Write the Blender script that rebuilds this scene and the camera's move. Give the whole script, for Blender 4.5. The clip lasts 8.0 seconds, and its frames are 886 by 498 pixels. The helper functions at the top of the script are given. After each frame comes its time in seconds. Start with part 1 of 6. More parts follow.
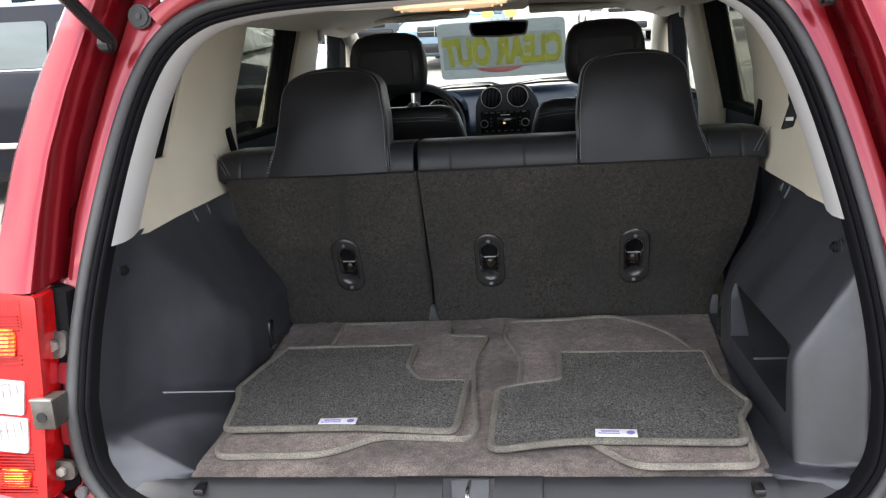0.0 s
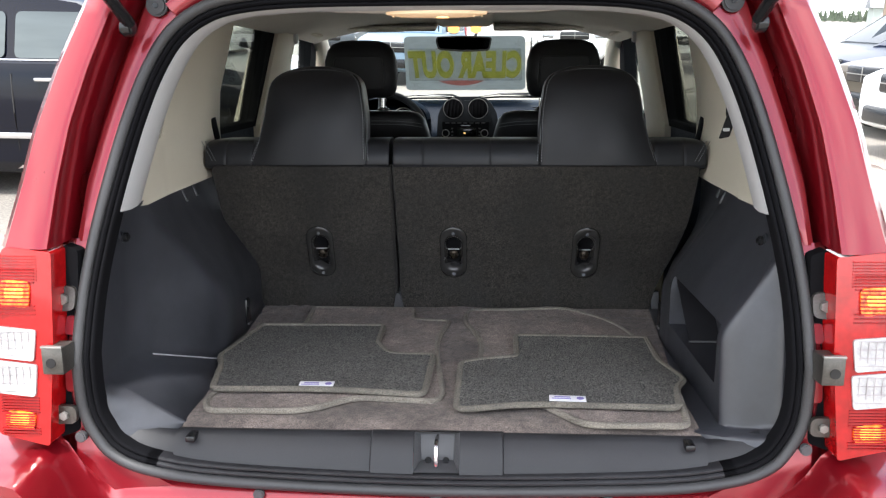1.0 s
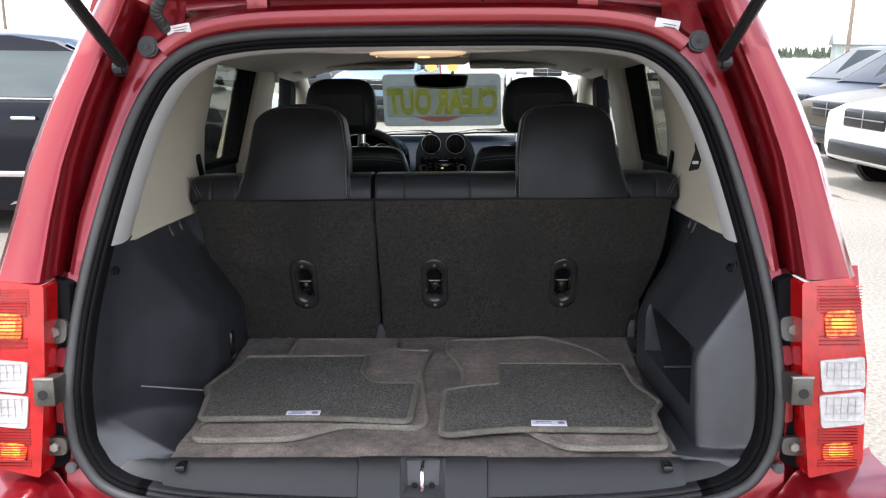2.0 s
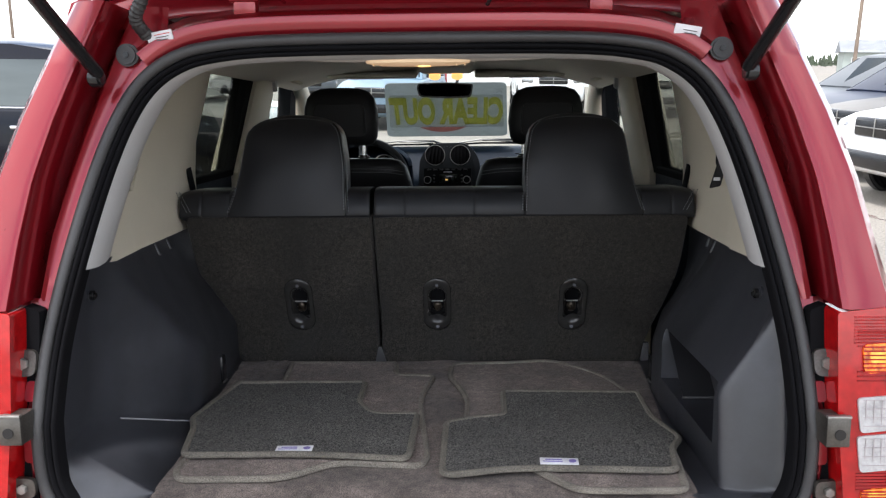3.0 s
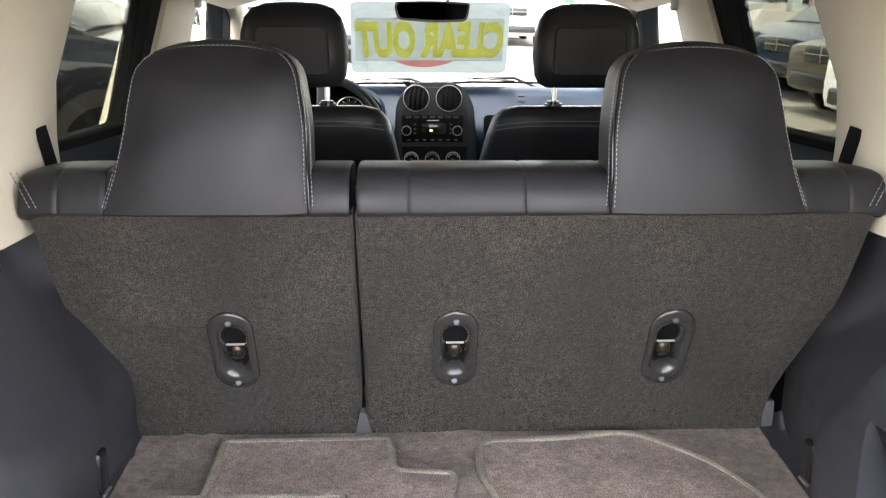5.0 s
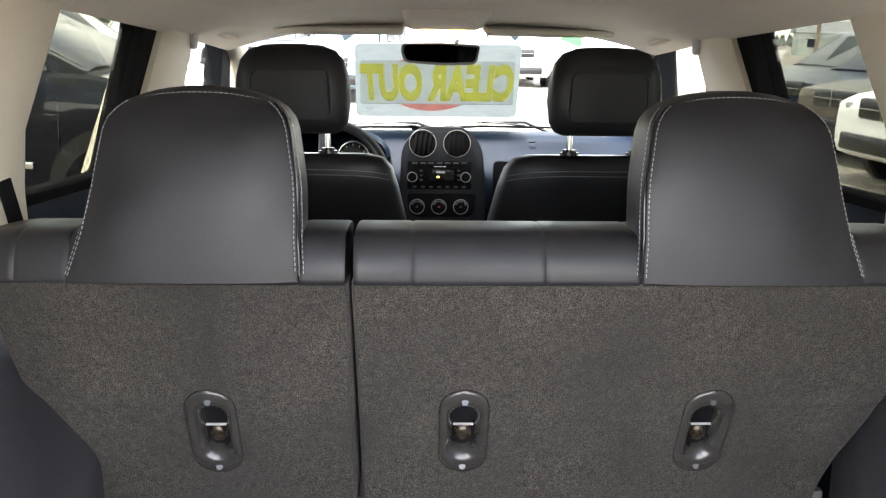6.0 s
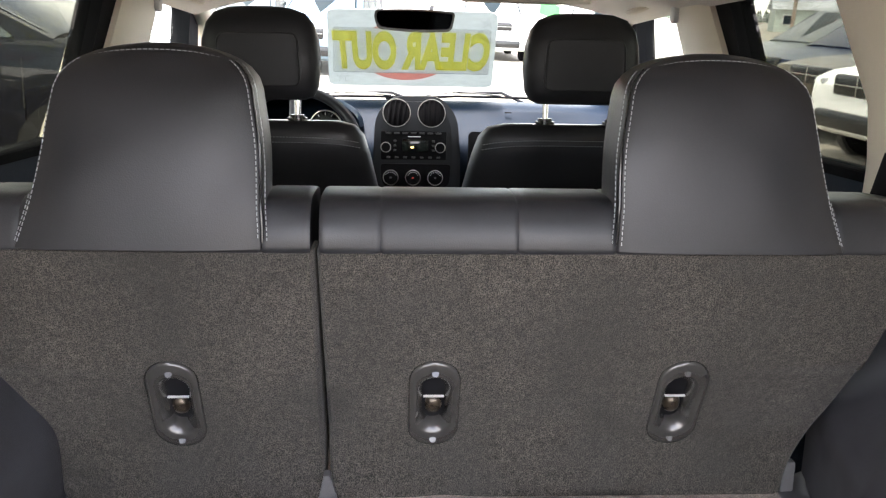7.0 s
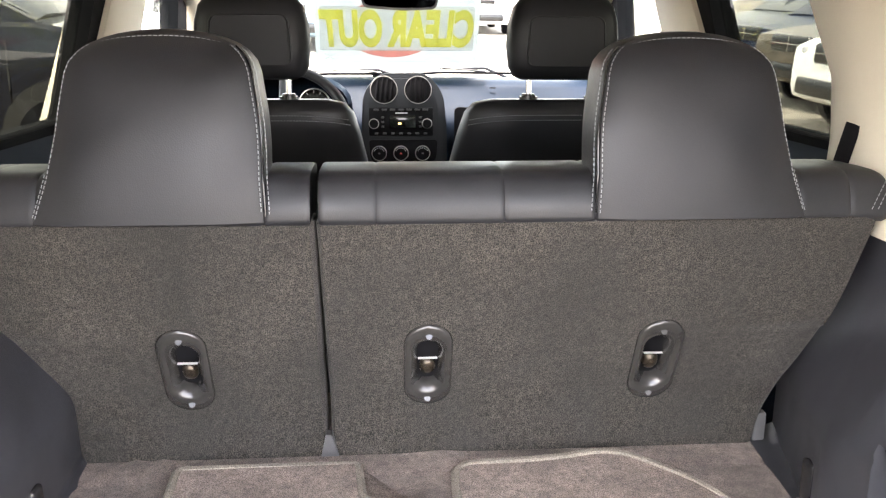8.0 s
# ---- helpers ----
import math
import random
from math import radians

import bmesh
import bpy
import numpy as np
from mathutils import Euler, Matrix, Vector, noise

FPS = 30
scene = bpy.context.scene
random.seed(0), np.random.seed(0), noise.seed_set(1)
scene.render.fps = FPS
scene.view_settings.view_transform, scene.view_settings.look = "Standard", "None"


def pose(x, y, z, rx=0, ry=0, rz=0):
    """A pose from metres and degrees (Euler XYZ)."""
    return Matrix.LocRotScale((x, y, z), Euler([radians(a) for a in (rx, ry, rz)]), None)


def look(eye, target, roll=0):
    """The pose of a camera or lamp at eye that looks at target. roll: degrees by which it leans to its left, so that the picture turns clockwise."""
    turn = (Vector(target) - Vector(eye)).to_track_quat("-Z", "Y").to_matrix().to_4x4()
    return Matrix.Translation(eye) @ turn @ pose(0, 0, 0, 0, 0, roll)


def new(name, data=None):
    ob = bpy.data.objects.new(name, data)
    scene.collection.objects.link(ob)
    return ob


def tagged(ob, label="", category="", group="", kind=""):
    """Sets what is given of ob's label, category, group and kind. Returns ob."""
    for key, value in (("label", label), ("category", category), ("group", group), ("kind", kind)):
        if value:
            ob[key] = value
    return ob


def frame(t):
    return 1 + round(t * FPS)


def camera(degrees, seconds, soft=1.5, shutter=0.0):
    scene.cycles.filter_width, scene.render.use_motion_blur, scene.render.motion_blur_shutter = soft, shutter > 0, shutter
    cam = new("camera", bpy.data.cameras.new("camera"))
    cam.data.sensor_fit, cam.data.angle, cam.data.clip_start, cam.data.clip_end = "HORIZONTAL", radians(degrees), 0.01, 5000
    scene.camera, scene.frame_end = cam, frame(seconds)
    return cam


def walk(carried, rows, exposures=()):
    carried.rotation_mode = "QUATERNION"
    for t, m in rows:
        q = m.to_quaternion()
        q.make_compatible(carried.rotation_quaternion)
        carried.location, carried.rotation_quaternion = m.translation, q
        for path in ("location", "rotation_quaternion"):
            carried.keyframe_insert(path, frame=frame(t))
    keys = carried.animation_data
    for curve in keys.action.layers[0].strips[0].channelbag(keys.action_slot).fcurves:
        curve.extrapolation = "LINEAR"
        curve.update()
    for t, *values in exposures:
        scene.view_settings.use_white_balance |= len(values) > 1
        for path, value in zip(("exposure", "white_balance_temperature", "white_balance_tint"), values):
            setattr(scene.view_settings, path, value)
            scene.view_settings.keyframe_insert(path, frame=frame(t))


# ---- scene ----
cam = camera(57.0, 8.0, soft=1.25)
# The car stands a little nose-down and leans a little; everything in it is given in the car's own axes.
CAR = Matrix.Translation((0, 1.9, 0)) @ pose(0, 0, 0, -4.75, -1.2) @ Matrix.Translation((0, -1.9, 0))
PATH = [
    (0, (0.127, 0.079, 1.4), (-0.11, 2.017, 0.966), -3.5),
    (0.5, (0.098, -0.031, 1.401), (-0.041, 1.928, 1.022), -1.8),
    (1, (0.081, -0.103, 1.369), (-0.018, 1.855, 0.973), -0.2),
    (1.5, (0.075, -0.159, 1.372), (0.018, 1.807, 1.01), -0.0),
    (2.8, (0.065, -0.118, 1.368), (0.029, 1.863, 1.098), -0.8),
    (3, (0.075, -0.036, 1.38), (0.02, 1.941, 1.087), -0.5),
    (3.5, (0.112, 0.245, 1.385), (0.003, 2.207, 1.012), -0.3),
    (4, (0.085, 0.401, 1.371), (-0.007, 2.341, 0.896), 0.0),
    (4.5, (-0.027, 0.627, 1.378), (-0.012, 2.566, 0.886), 0.2),
    (5, (-0.066, 0.79, 1.385), (0.003, 2.738, 0.936), 0.2),
    (5.2, (-0.066, 0.84, 1.393), (-0.009, 2.796, 0.98), 0.0),
    (6.3, (-0.062, 0.953, 1.395), (0.006, 2.92, 1.039), 1.0),
    (6.5, (-0.059, 0.963, 1.389), (0.029, 2.927, 1.017), 1.3),
    (7, (-0.054, 0.971, 1.382), (0.058, 2.924, 0.965), 1.1),
    (7.5, (-0.046, 0.958, 1.386), (0.071, 2.902, 0.932), 0.5),
    (8, (-0.064, 0.898, 1.39), (0.079, 2.835, 0.915), 0.2),
]

EXPOSURES = [(0, 1.8, 6200, 10), (1.0, 1.6, 6150, 10), (1.7, 1.5, 6100, 10), (2.8, 0.9, 6050, 11), (3.3, 1.4, 6350, 11), (3.9, 1.9, 6550, 11), (4.3, 3.25, 6600, 12), (5.2, 3.15, 6550, 12), (6.6, 3.17, 6500, 14), (7.4, 3.22, 6600, 15), (8, 3.75, 6750, 15)]
walk(cam, [(t, CAR @ look(eye, target, roll)) for t, eye, target, roll in PATH], EXPOSURES)

# ---- light ----
SUN_TO = Vector((-0.15, -0.34, 1.0)).normalized()
world = bpy.data.worlds.new("sky")
scene.world = world
world.use_nodes = True
wn, wl = world.node_tree.nodes, world.node_tree.links
bg = wn["Background"]
sky = wn.new("ShaderNodeTexSky")
sky.sky_type, sky.sun_disc = "NISHITA", False
sky.sun_elevation = math.asin(SUN_TO.z)
sky.sun_rotation = math.atan2(SUN_TO.x, SUN_TO.y)
sky.dust_density = 2.0
coord = wn.new("ShaderNodeTexCoord")
cloud = wn.new("ShaderNodeTexNoise")
cloud.inputs["Scale"].default_value, cloud.inputs["Detail"].default_value = 2.2, 7.0
stretch = wn.new("ShaderNodeMapping")
stretch.inputs["Scale"].default_value = (1, 1, 2.2)
ramp = wn.new("ShaderNodeValToRGB")
ramp.color_ramp.elements[0].position, ramp.color_ramp.elements[1].position = 0.34, 0.60
blend = wn.new("ShaderNodeMix")
blend.data_type = "RGBA"
blend.inputs["B"].default_value = (10.5, 10.3, 10.0, 1)
wl.new(coord.outputs["Generated"], stretch.inputs["Vector"])
wl.new(stretch.outputs["Vector"], cloud.inputs["Vector"])
wl.new(cloud.outputs["Fac"], ramp.inputs["Fac"])
wl.new(ramp.outputs["Color"], blend.inputs["Factor"])
wl.new(sky.outputs["Color"], blend.inputs["A"])
wl.new(blend.outputs["Result"], bg.inputs["Color"])
bg.inputs["Strength"].default_value = 0.15
sun = new("sun", bpy.data.lights.new("sun", "SUN"))
sun.data.energy, sun.data.angle, sun.data.color = 2.3, radians(5), (1.0, 0.95, 0.88)
sun.matrix_world = look(SUN_TO * 30, (0, 0, 0))


# ---- materials ----
def material(name, col, rough=0.5, metal=0.0, var=0.12, scale=9.0, grain=0.0, gscale=500.0, bump=0.0, bscale=900.0, coat=0.0, spec=0.5, sheen=0.0, cells=False, stretch=(1, 1, 1), hard=1.0, mid=0.0, mscale=60.0):
    m = bpy.data.materials.new(name)
    m.use_nodes = True
    n, l = m.node_tree.nodes, m.node_tree.links
    p = n["Principled BSDF"]
    p.inputs["Roughness"].default_value, p.inputs["Metallic"].default_value = rough, metal
    p.inputs["Coat Weight"].default_value, p.inputs["Coat Roughness"].default_value = coat, 0.04
    p.inputs["Specular IOR Level"].default_value, p.inputs["Sheen Weight"].default_value = spec, sheen
    co = n.new("ShaderNodeTexCoord")
    mp = n.new("ShaderNodeMapping")
    mp.inputs["Scale"].default_value = stretch
    l.new(co.outputs["Object"], mp.inputs["Vector"])
    big = n.new("ShaderNodeTexNoise")
    big.inputs["Scale"].default_value, big.inputs["Detail"].default_value = scale, 6.0
    l.new(mp.outputs["Vector"], big.inputs["Vector"])
    fine = n.new("ShaderNodeTexNoise")
    fine.inputs["Scale"].default_value, fine.inputs["Detail"].default_value, fine.inputs["Roughness"].default_value = gscale, 3.0, 0.55
    l.new(mp.outputs["Vector"], fine.inputs["Vector"])

    def scaled(out, amount, h=1.0):
        a = n.new("ShaderNodeMapRange")
        a.inputs["From Min"].default_value, a.inputs["From Max"].default_value = 0.5 - 0.2 / h, 0.5 + 0.2 / h
        a.inputs["To Min"].default_value, a.inputs["To Max"].default_value = max(0.12, 1 - amount), 1 + amount
        l.new(out, a.inputs["Value"])
        return a.outputs["Result"]

    mul = n.new("ShaderNodeMath")
    mul.operation = "MULTIPLY"
    l.new(scaled(big.outputs["Fac"], var), mul.inputs[0])
    l.new(scaled(fine.outputs["Fac"], grain, hard), mul.inputs[1])
    shade = mul
    if mid:
        blotch = n.new("ShaderNodeTexNoise")
        blotch.inputs["Scale"].default_value, blotch.inputs["Detail"].default_value, blotch.inputs["Roughness"].default_value = mscale, 5.0, 0.65
        l.new(mp.outputs["Vector"], blotch.inputs["Vector"])
        shade = n.new("ShaderNodeMath")
        shade.operation = "MULTIPLY"
        l.new(mul.outputs[0], shade.inputs[0])
        l.new(scaled(blotch.outputs["Fac"], mid), shade.inputs[1])
    mix = n.new("ShaderNodeVectorMath")
    mix.operation = "SCALE"
    mix.inputs[0].default_value = col
    l.new(shade.outputs[0], mix.inputs["Scale"])
    l.new(mix.outputs[0], p.inputs["Base Color"])
    r = n.new("ShaderNodeMath")
    r.operation = "MULTIPLY"
    r.inputs[1].default_value = rough
    l.new(scaled(big.outputs["Fac"], min(0.25, var * 1.2)), r.inputs[0])
    l.new(r.outputs[0], p.inputs["Roughness"])
    if bump:
        b = n.new("ShaderNodeBump")
        b.inputs["Strength"].default_value, b.inputs["Distance"].default_value = bump, 0.002
        if cells:
            t = n.new("ShaderNodeTexVoronoi")
            t.inputs["Scale"].default_value = bscale
            l.new(mp.outputs["Vector"], t.inputs["Vector"])
            l.new(t.outputs["Distance"], b.inputs["Height"])
        else:
            t = n.new("ShaderNodeTexNoise")
            t.inputs["Scale"].default_value, t.inputs["Detail"].default_value = bscale, 3.0
            l.new(mp.outputs["Vector"], t.inputs["Vector"])
            l.new(t.outputs["Fac"], b.inputs["Height"])
        l.new(b.outputs["Normal"], p.inputs["Normal"])
    return m


def glass_material(name, tint, gloss=1.0):
    m = bpy.data.materials.new(name)
    m.use_nodes = True
    n, l = m.node_tree.nodes, m.node_tree.links
    n.remove(n["Principled BSDF"])
    tr, gl, lw, mx = n.new("ShaderNodeBsdfTransparent"), n.new("ShaderNodeBsdfGlossy"), n.new("ShaderNodeLayerWeight"), n.new("ShaderNodeMixShader")
    tr.inputs["Color"].default_value = (*tint, 1)
    gl.inputs["Roughness"].default_value = 0.01
    pw, k = n.new("ShaderNodeMath"), n.new("ShaderNodeMath")
    pw.operation, k.operation = "POWER", "MULTIPLY_ADD"
    pw.inputs[1].default_value = 5.0
    k.inputs[1].default_value, k.inputs[2].default_value = 0.9 * gloss, 0.03 * gloss
    l.new(lw.outputs["Facing"], pw.inputs[0])
    l.new(pw.outputs[0], k.inputs[0])
    l.new(k.outputs[0], mx.inputs["Fac"])
    l.new(tr.outputs[0], mx.inputs[1])
    l.new(gl.outputs[0], mx.inputs[2])
    l.new(mx.outputs[0], n["Material Output"].inputs["Surface"])
    return m


def film_material(name, col, clear=0.12):
    m = bpy.data.materials.new(name)
    m.use_nodes = True
    n, l = m.node_tree.nodes, m.node_tree.links
    n.remove(n["Principled BSDF"])
    df, tl, tr = n.new("ShaderNodeBsdfDiffuse"), n.new("ShaderNodeBsdfTranslucent"), n.new("ShaderNodeBsdfTransparent")
    noise_t = n.new("ShaderNodeTexNoise")
    noise_t.inputs["Scale"].default_value = 14
    sc = n.new("ShaderNodeVectorMath")
    sc.operation = "SCALE"
    sc.inputs[0].default_value = col
    mr = n.new("ShaderNodeMapRange")
    mr.inputs["To Min"].default_value, mr.inputs["To Max"].default_value = 0.85, 1.1
    l.new(noise_t.outputs["Fac"], mr.inputs["Value"])
    l.new(mr.outputs["Result"], sc.inputs["Scale"])
    for s in (df, tl):
        l.new(sc.outputs[0], s.inputs["Color"])
    a, b = n.new("ShaderNodeMixShader"), n.new("ShaderNodeMixShader")
    a.inputs["Fac"].default_value, b.inputs["Fac"].default_value = 0.6, clear
    l.new(df.outputs[0], a.inputs[1])
    l.new(tl.outputs[0], a.inputs[2])
    l.new(a.outputs[0], b.inputs[1])
    l.new(tr.outputs[0], b.inputs[2])
    l.new(b.outputs[0], n["Material Output"].inputs["Surface"])
    return m


def lamp_material(name, col, strength):
    m = bpy.data.materials.new(name)
    m.use_nodes = True
    p = m.node_tree.nodes["Principled BSDF"]
    p.inputs["Base Color"].default_value = (0.8, 0.7, 0.5, 1)
    p.inputs["Emission Color"].default_value = (*col, 1)
    p.inputs["Emission Strength"].default_value = strength
    return m


RED = material("red_paint", (0.235, 0.0060, 0.0125), 0.30, 0.50, 0.10, 3.0, 0.14, 1800.0, coat=0.85)
BEZEL = material("bezel_plastic", (0.030, 0.029, 0.028), 0.24, 0.1, 0.12, 30.0, 0.05, 700.0, spec=0.7)
BLACK_PLASTIC = material("black_plastic", (0.0275, 0.0288, 0.0345), 0.38, 0, 0.32, 6.0, 0.08, 700.0, 0.10, 1400.0, spec=0.62, mid=0.16, mscale=25.0)
SILL_PLASTIC = material("sill_plastic", (0.018, 0.018, 0.020), 0.48, 0, 0.18, 7.0, 0.10, 500.0, 0.20, 1100.0, spec=0.42)
GREY_DARK = material("dark_grey_plastic", (0.035, 0.035, 0.037), 0.5, 0, 0.1, 8.0)
# darker than the side trim: the pocket's shade is put into the colour
POCKET = material("shaded_pocket_plastic", (0.014, 0.014, 0.016), 0.6, 0, 0.15, 9.0, spec=0.2)
SEAM_GREY = material("pale_edge", (0.30, 0.30, 0.31), 0.5, 0, 0.1, 20.0)
GLOSS_BLACK = material("gloss_black", (0.012, 0.012, 0.013), 0.25, 0, 0.05, 6.0)
GREY_PLASTIC = material("grey_plastic", (0.075, 0.075, 0.078), 0.45, 0, 0.10, 6.0, 0.08, 700.0, 0.2, 1400.0)
RUBBER = material("rubber", (0.036, 0.036, 0.037), 0.48, 0, 0.30, 5.0, 0.1, 300.0, 0.15, 600.0, spec=0.5)
RUBBER_DARK = material("dark_rubber", (0.007, 0.007, 0.008), 0.8, 0, 0.2, 5.0, spec=0.04)
BEIGE = material("beige_trim", (0.62, 0.57, 0.46), 0.6, 0, 0.06, 3.0, 0.05, 700.0, 0.15, 1200.0)
GREIGE = material("grey_trim", (0.45, 0.45, 0.445), 0.55, 0, 0.06, 3.0, 0.05, 700.0, 0.15, 1200.0)
HEADLINER = material("headliner_cloth", (0.61, 0.57, 0.50), 0.9, 0, 0.06, 5.0, 0.12, 900.0, 0.3, 900.0, sheen=0.2)
CARPET = material("cargo_carpet", (0.134, 0.108, 0.093), 0.95, 0, 0.42, 9.0, 0.60, 600.0, 0.7, 600.0, sheen=0.08, hard=1.5, mid=0.38, mscale=55.0)
SEAT_CARPET = material("seatback_carpet", (0.0232, 0.0204, 0.0173), 0.95, 0, 0.45, 7.0, 0.85, 600.0, 0.60, 650.0, sheen=0.05, hard=1.8, stretch=(1, 1, 0.8), mid=0.50, mscale=110.0)
MAT_UNDER = material("mat_carpet_brown", (0.182, 0.147, 0.126), 0.95, 0, 0.30, 14.0, 0.60, 600.0, 0.7, 600.0, sheen=0.06, hard=1.6, mid=0.32, mscale=70.0)
BINDING_PALE = material("mat_binding_pale", (0.195, 0.175, 0.145), 0.9, 0, 0.25, 20.0, 0.6, 500.0, 0.9, 700.0)
MAT_TOP = material("mat_carpet_grey", (0.076, 0.072, 0.064), 0.95, 0, 0.20, 20.0, 0.95, 440.0, 0.9, 440.0, sheen=0.03, hard=3.0, mid=0.25, mscale=90.0)
BINDING = material("mat_binding", (0.150, 0.136, 0.112), 0.9, 0, 0.25, 20.0, 0.6, 500.0, 0.9, 700.0)
LEATHER = material("black_leather", (0.0116, 0.0121, 0.0142), 0.44, 0, 0.25, 9.0, 0.08, 500.0, 0.07, 560.0, spec=0.32, cells=True)
STITCH = material("pale_thread", (0.17, 0.18, 0.19), 0.8, 0, 0.1, 50.0)
STEEL = material("dull_steel", (0.34, 0.33, 0.31), 0.45, 0.8, 0.15, 30.0, 0.1, 400.0)
CHROME = material("chrome", (0.8, 0.8, 0.82), 0.12, 1.0, 0.03, 8.0)
ZINC = material("zinc_bracket", (0.115, 0.108, 0.098), 0.42, 0.75, 0.30, 25.0, 0.15, 300.0)
BRASSY = material("dull_bolt", (0.060, 0.048, 0.036), 0.28, 0.7, 0.35, 60.0)
# pale, barely metallic: the bar's glint is put into the base colour
BRIGHT_BAR = material("steel_bar_glint", (0.50, 0.49, 0.48), 0.4, 0.25, 0.1, 60.0)
WHITE_LABEL = material("white_label", (0.78, 0.77, 0.80), 0.5, 0, 0.05, 40.0)
VIOLET_INK = material("violet_ink", (0.22, 0.18, 0.45), 0.6, 0, 0.05, 40.0)
RED_INK = material("red_ink", (0.55, 0.06, 0.05), 0.6, 0, 0.05, 40.0)
LENS_RED = material("red_lens", (0.34, 0.004, 0.005), 0.10, 0, 0.15, 30.0, 0.10, 60.0, coat=0.35)
LENS_DEEP = material("deep_red_lens", (0.25, 0.003, 0.004), 0.15, 0, 0.2, 40.0, coat=0.2)
# yellower colour that paints the bulb's glow in the amber reflector
AMBER_GLOW = material("amber_glow", (0.98, 0.50, 0.05), 0.25, 0, 0.3, 90.0, coat=0.4)
LENS_AMBER = material("amber_reflector", (0.95, 0.22, 0.015), 0.2, 0, 0.55, 60.0, 0.4, 120.0, 0.6, 160.0, coat=0.4)
LENS_WHITE = material("clear_lens", (0.42, 0.41, 0.41), 0.12, 0, 0.15, 40.0, 0.10, 160.0, coat=1.0)
LENS_LINE = material("lens_line", (0.37, 0.34, 0.34), 0.2, 0, 0.1, 40.0)
# blue in this colour stands in for the sky's reflection on the dash
DASH = material("dash_plastic", (0.0060, 0.0130, 0.0260), 0.48, 0, 0.08, 6.0, 0.08, 700.0, 0.2, 1200.0, spec=0.15, cells=True)
CONSOLE = material("console_plastic", (0.0060, 0.0075, 0.0100), 0.40, 0, 0.1, 8.0, 0.08, 700.0, spec=0.3)
MIRROR = material("mirror_glass", (0.07, 0.073, 0.078), 0.03, 1.0, 0.0, 3.0)
SCREEN = material("dark_screen", (0.010, 0.012, 0.011), 0.12, 0, 0.02, 5.0)
GLASS = glass_material("clear_glass", (0.86, 0.90, 0.88), 0.25)
TINT = glass_material("tinted_glass", (0.36, 0.37, 0.335), 0.3)
TINT_DARK = glass_material("dark_tinted_glass", (0.10, 0.103, 0.094), 0.5)
FILM_GREY = film_material("grey_film", (0.36, 0.385, 0.385), 0.04)
FILM_YELLOW = glass_material("yellow_tint", (1.0, 0.96, 0.42), 0.0)
FILM_RED = glass_material("red_tint", (0.96, 0.56, 0.52), 0.0)
FILM_DARK = glass_material("grey_tint", (0.84, 0.845, 0.85), 0.0)
FILM_WHITE = glass_material("pale_tint", (0.96, 0.96, 0.96), 0.0)
WARM_LAMP = lamp_material("warm_bulb", (1.0, 0.50, 0.14), 0.7)
DOME_LENS = lamp_material("dome_lens_glow", (1.0, 0.50, 0.20), 0.12)
AMBER_DIGIT = lamp_material("amber_digits", (1.0, 0.55, 0.12), 0.35)


# ---- shaping helpers ----
def mesh_of(bm, name, mat, angle=38):
    me = bpy.data.meshes.new(name)
    bm.normal_update()
    bm.to_mesh(me)
    bm.free()
    for f in me.polygons:
        f.use_smooth = True
    me.set_sharp_from_angle(angle=radians(angle))
    me.materials.append(mat)
    return me


def thing(name, label, category, base=(0, 0, 0), group="", kind="", frame_m=None):
    ob = new(name)
    ob.empty_display_size = 0.1
    ob.matrix_world = (CAR if frame_m is None else frame_m) @ Matrix.Translation(base)
    ob["base"] = list(base)
    return tagged(ob, label, category, group, kind)


def part(name, bm, mat, parent, label="", angle=38):
    ob = new(name, mesh_of(bm, name, mat, angle))
    ob.parent = parent
    if parent.type == "EMPTY":
        ob.matrix_parent_inverse = Matrix.Translation(-Vector(parent["base"]))
    if label:
        ob["label"] = label
    return ob


def solo(name, bm, mat, label, category, kind="", group="", frame_m=None, angle=38):
    ob = new(name, mesh_of(bm, name, mat, angle))
    ob.matrix_world = CAR if frame_m is None else frame_m
    return tagged(ob, label, category, group, kind)


def rbox(c, s, r=0.0, seg=2, m=None, bm=None):
    """A box at c of size s with rounded edges."""
    b = bmesh.new()
    bmesh.ops.create_cube(b, size=1.0)
    bmesh.ops.scale(b, vec=s, verts=b.verts)
    if r:
        bmesh.ops.bevel(b, geom=b.edges[:], offset=min(r, 0.49 * min(s)), segments=seg, profile=0.5, affect="EDGES")
    if m is not None:
        bmesh.ops.transform(b, matrix=m, verts=b.verts)
    bmesh.ops.translate(b, vec=c, verts=b.verts)
    return join(bm, b)


def join(bm, b):
    if bm is None:
        return b
    me = bpy.data.meshes.new("tmp")
    b.to_mesh(me)
    b.free()
    bm.from_mesh(me)
    bpy.data.meshes.remove(me)
    return bm


def disc(c, radius, depth, axis="Y", n=24, bevel=0.0, m=None, bm=None):
    b = bmesh.new()
    bmesh.ops.create_cone(b, cap_ends=True, segments=n, radius1=radius, radius2=radius, depth=depth)
    if bevel:
        bmesh.ops.bevel(b, geom=[e for e in b.edges if len(e.link_faces) == 2 and any(len(f.verts) > 4 for f in e.link_faces)], offset=bevel, segments=2, affect="EDGES")
    turn = {"X": pose(0, 0, 0, 0, 90), "Y": pose(0, 0, 0, 90), "Z": Matrix()}[axis]
    bmesh.ops.transform(b, matrix=(m or Matrix()) @ turn, verts=b.verts)
    bmesh.ops.translate(b, vec=c, verts=b.verts)
    return join(bm, b)


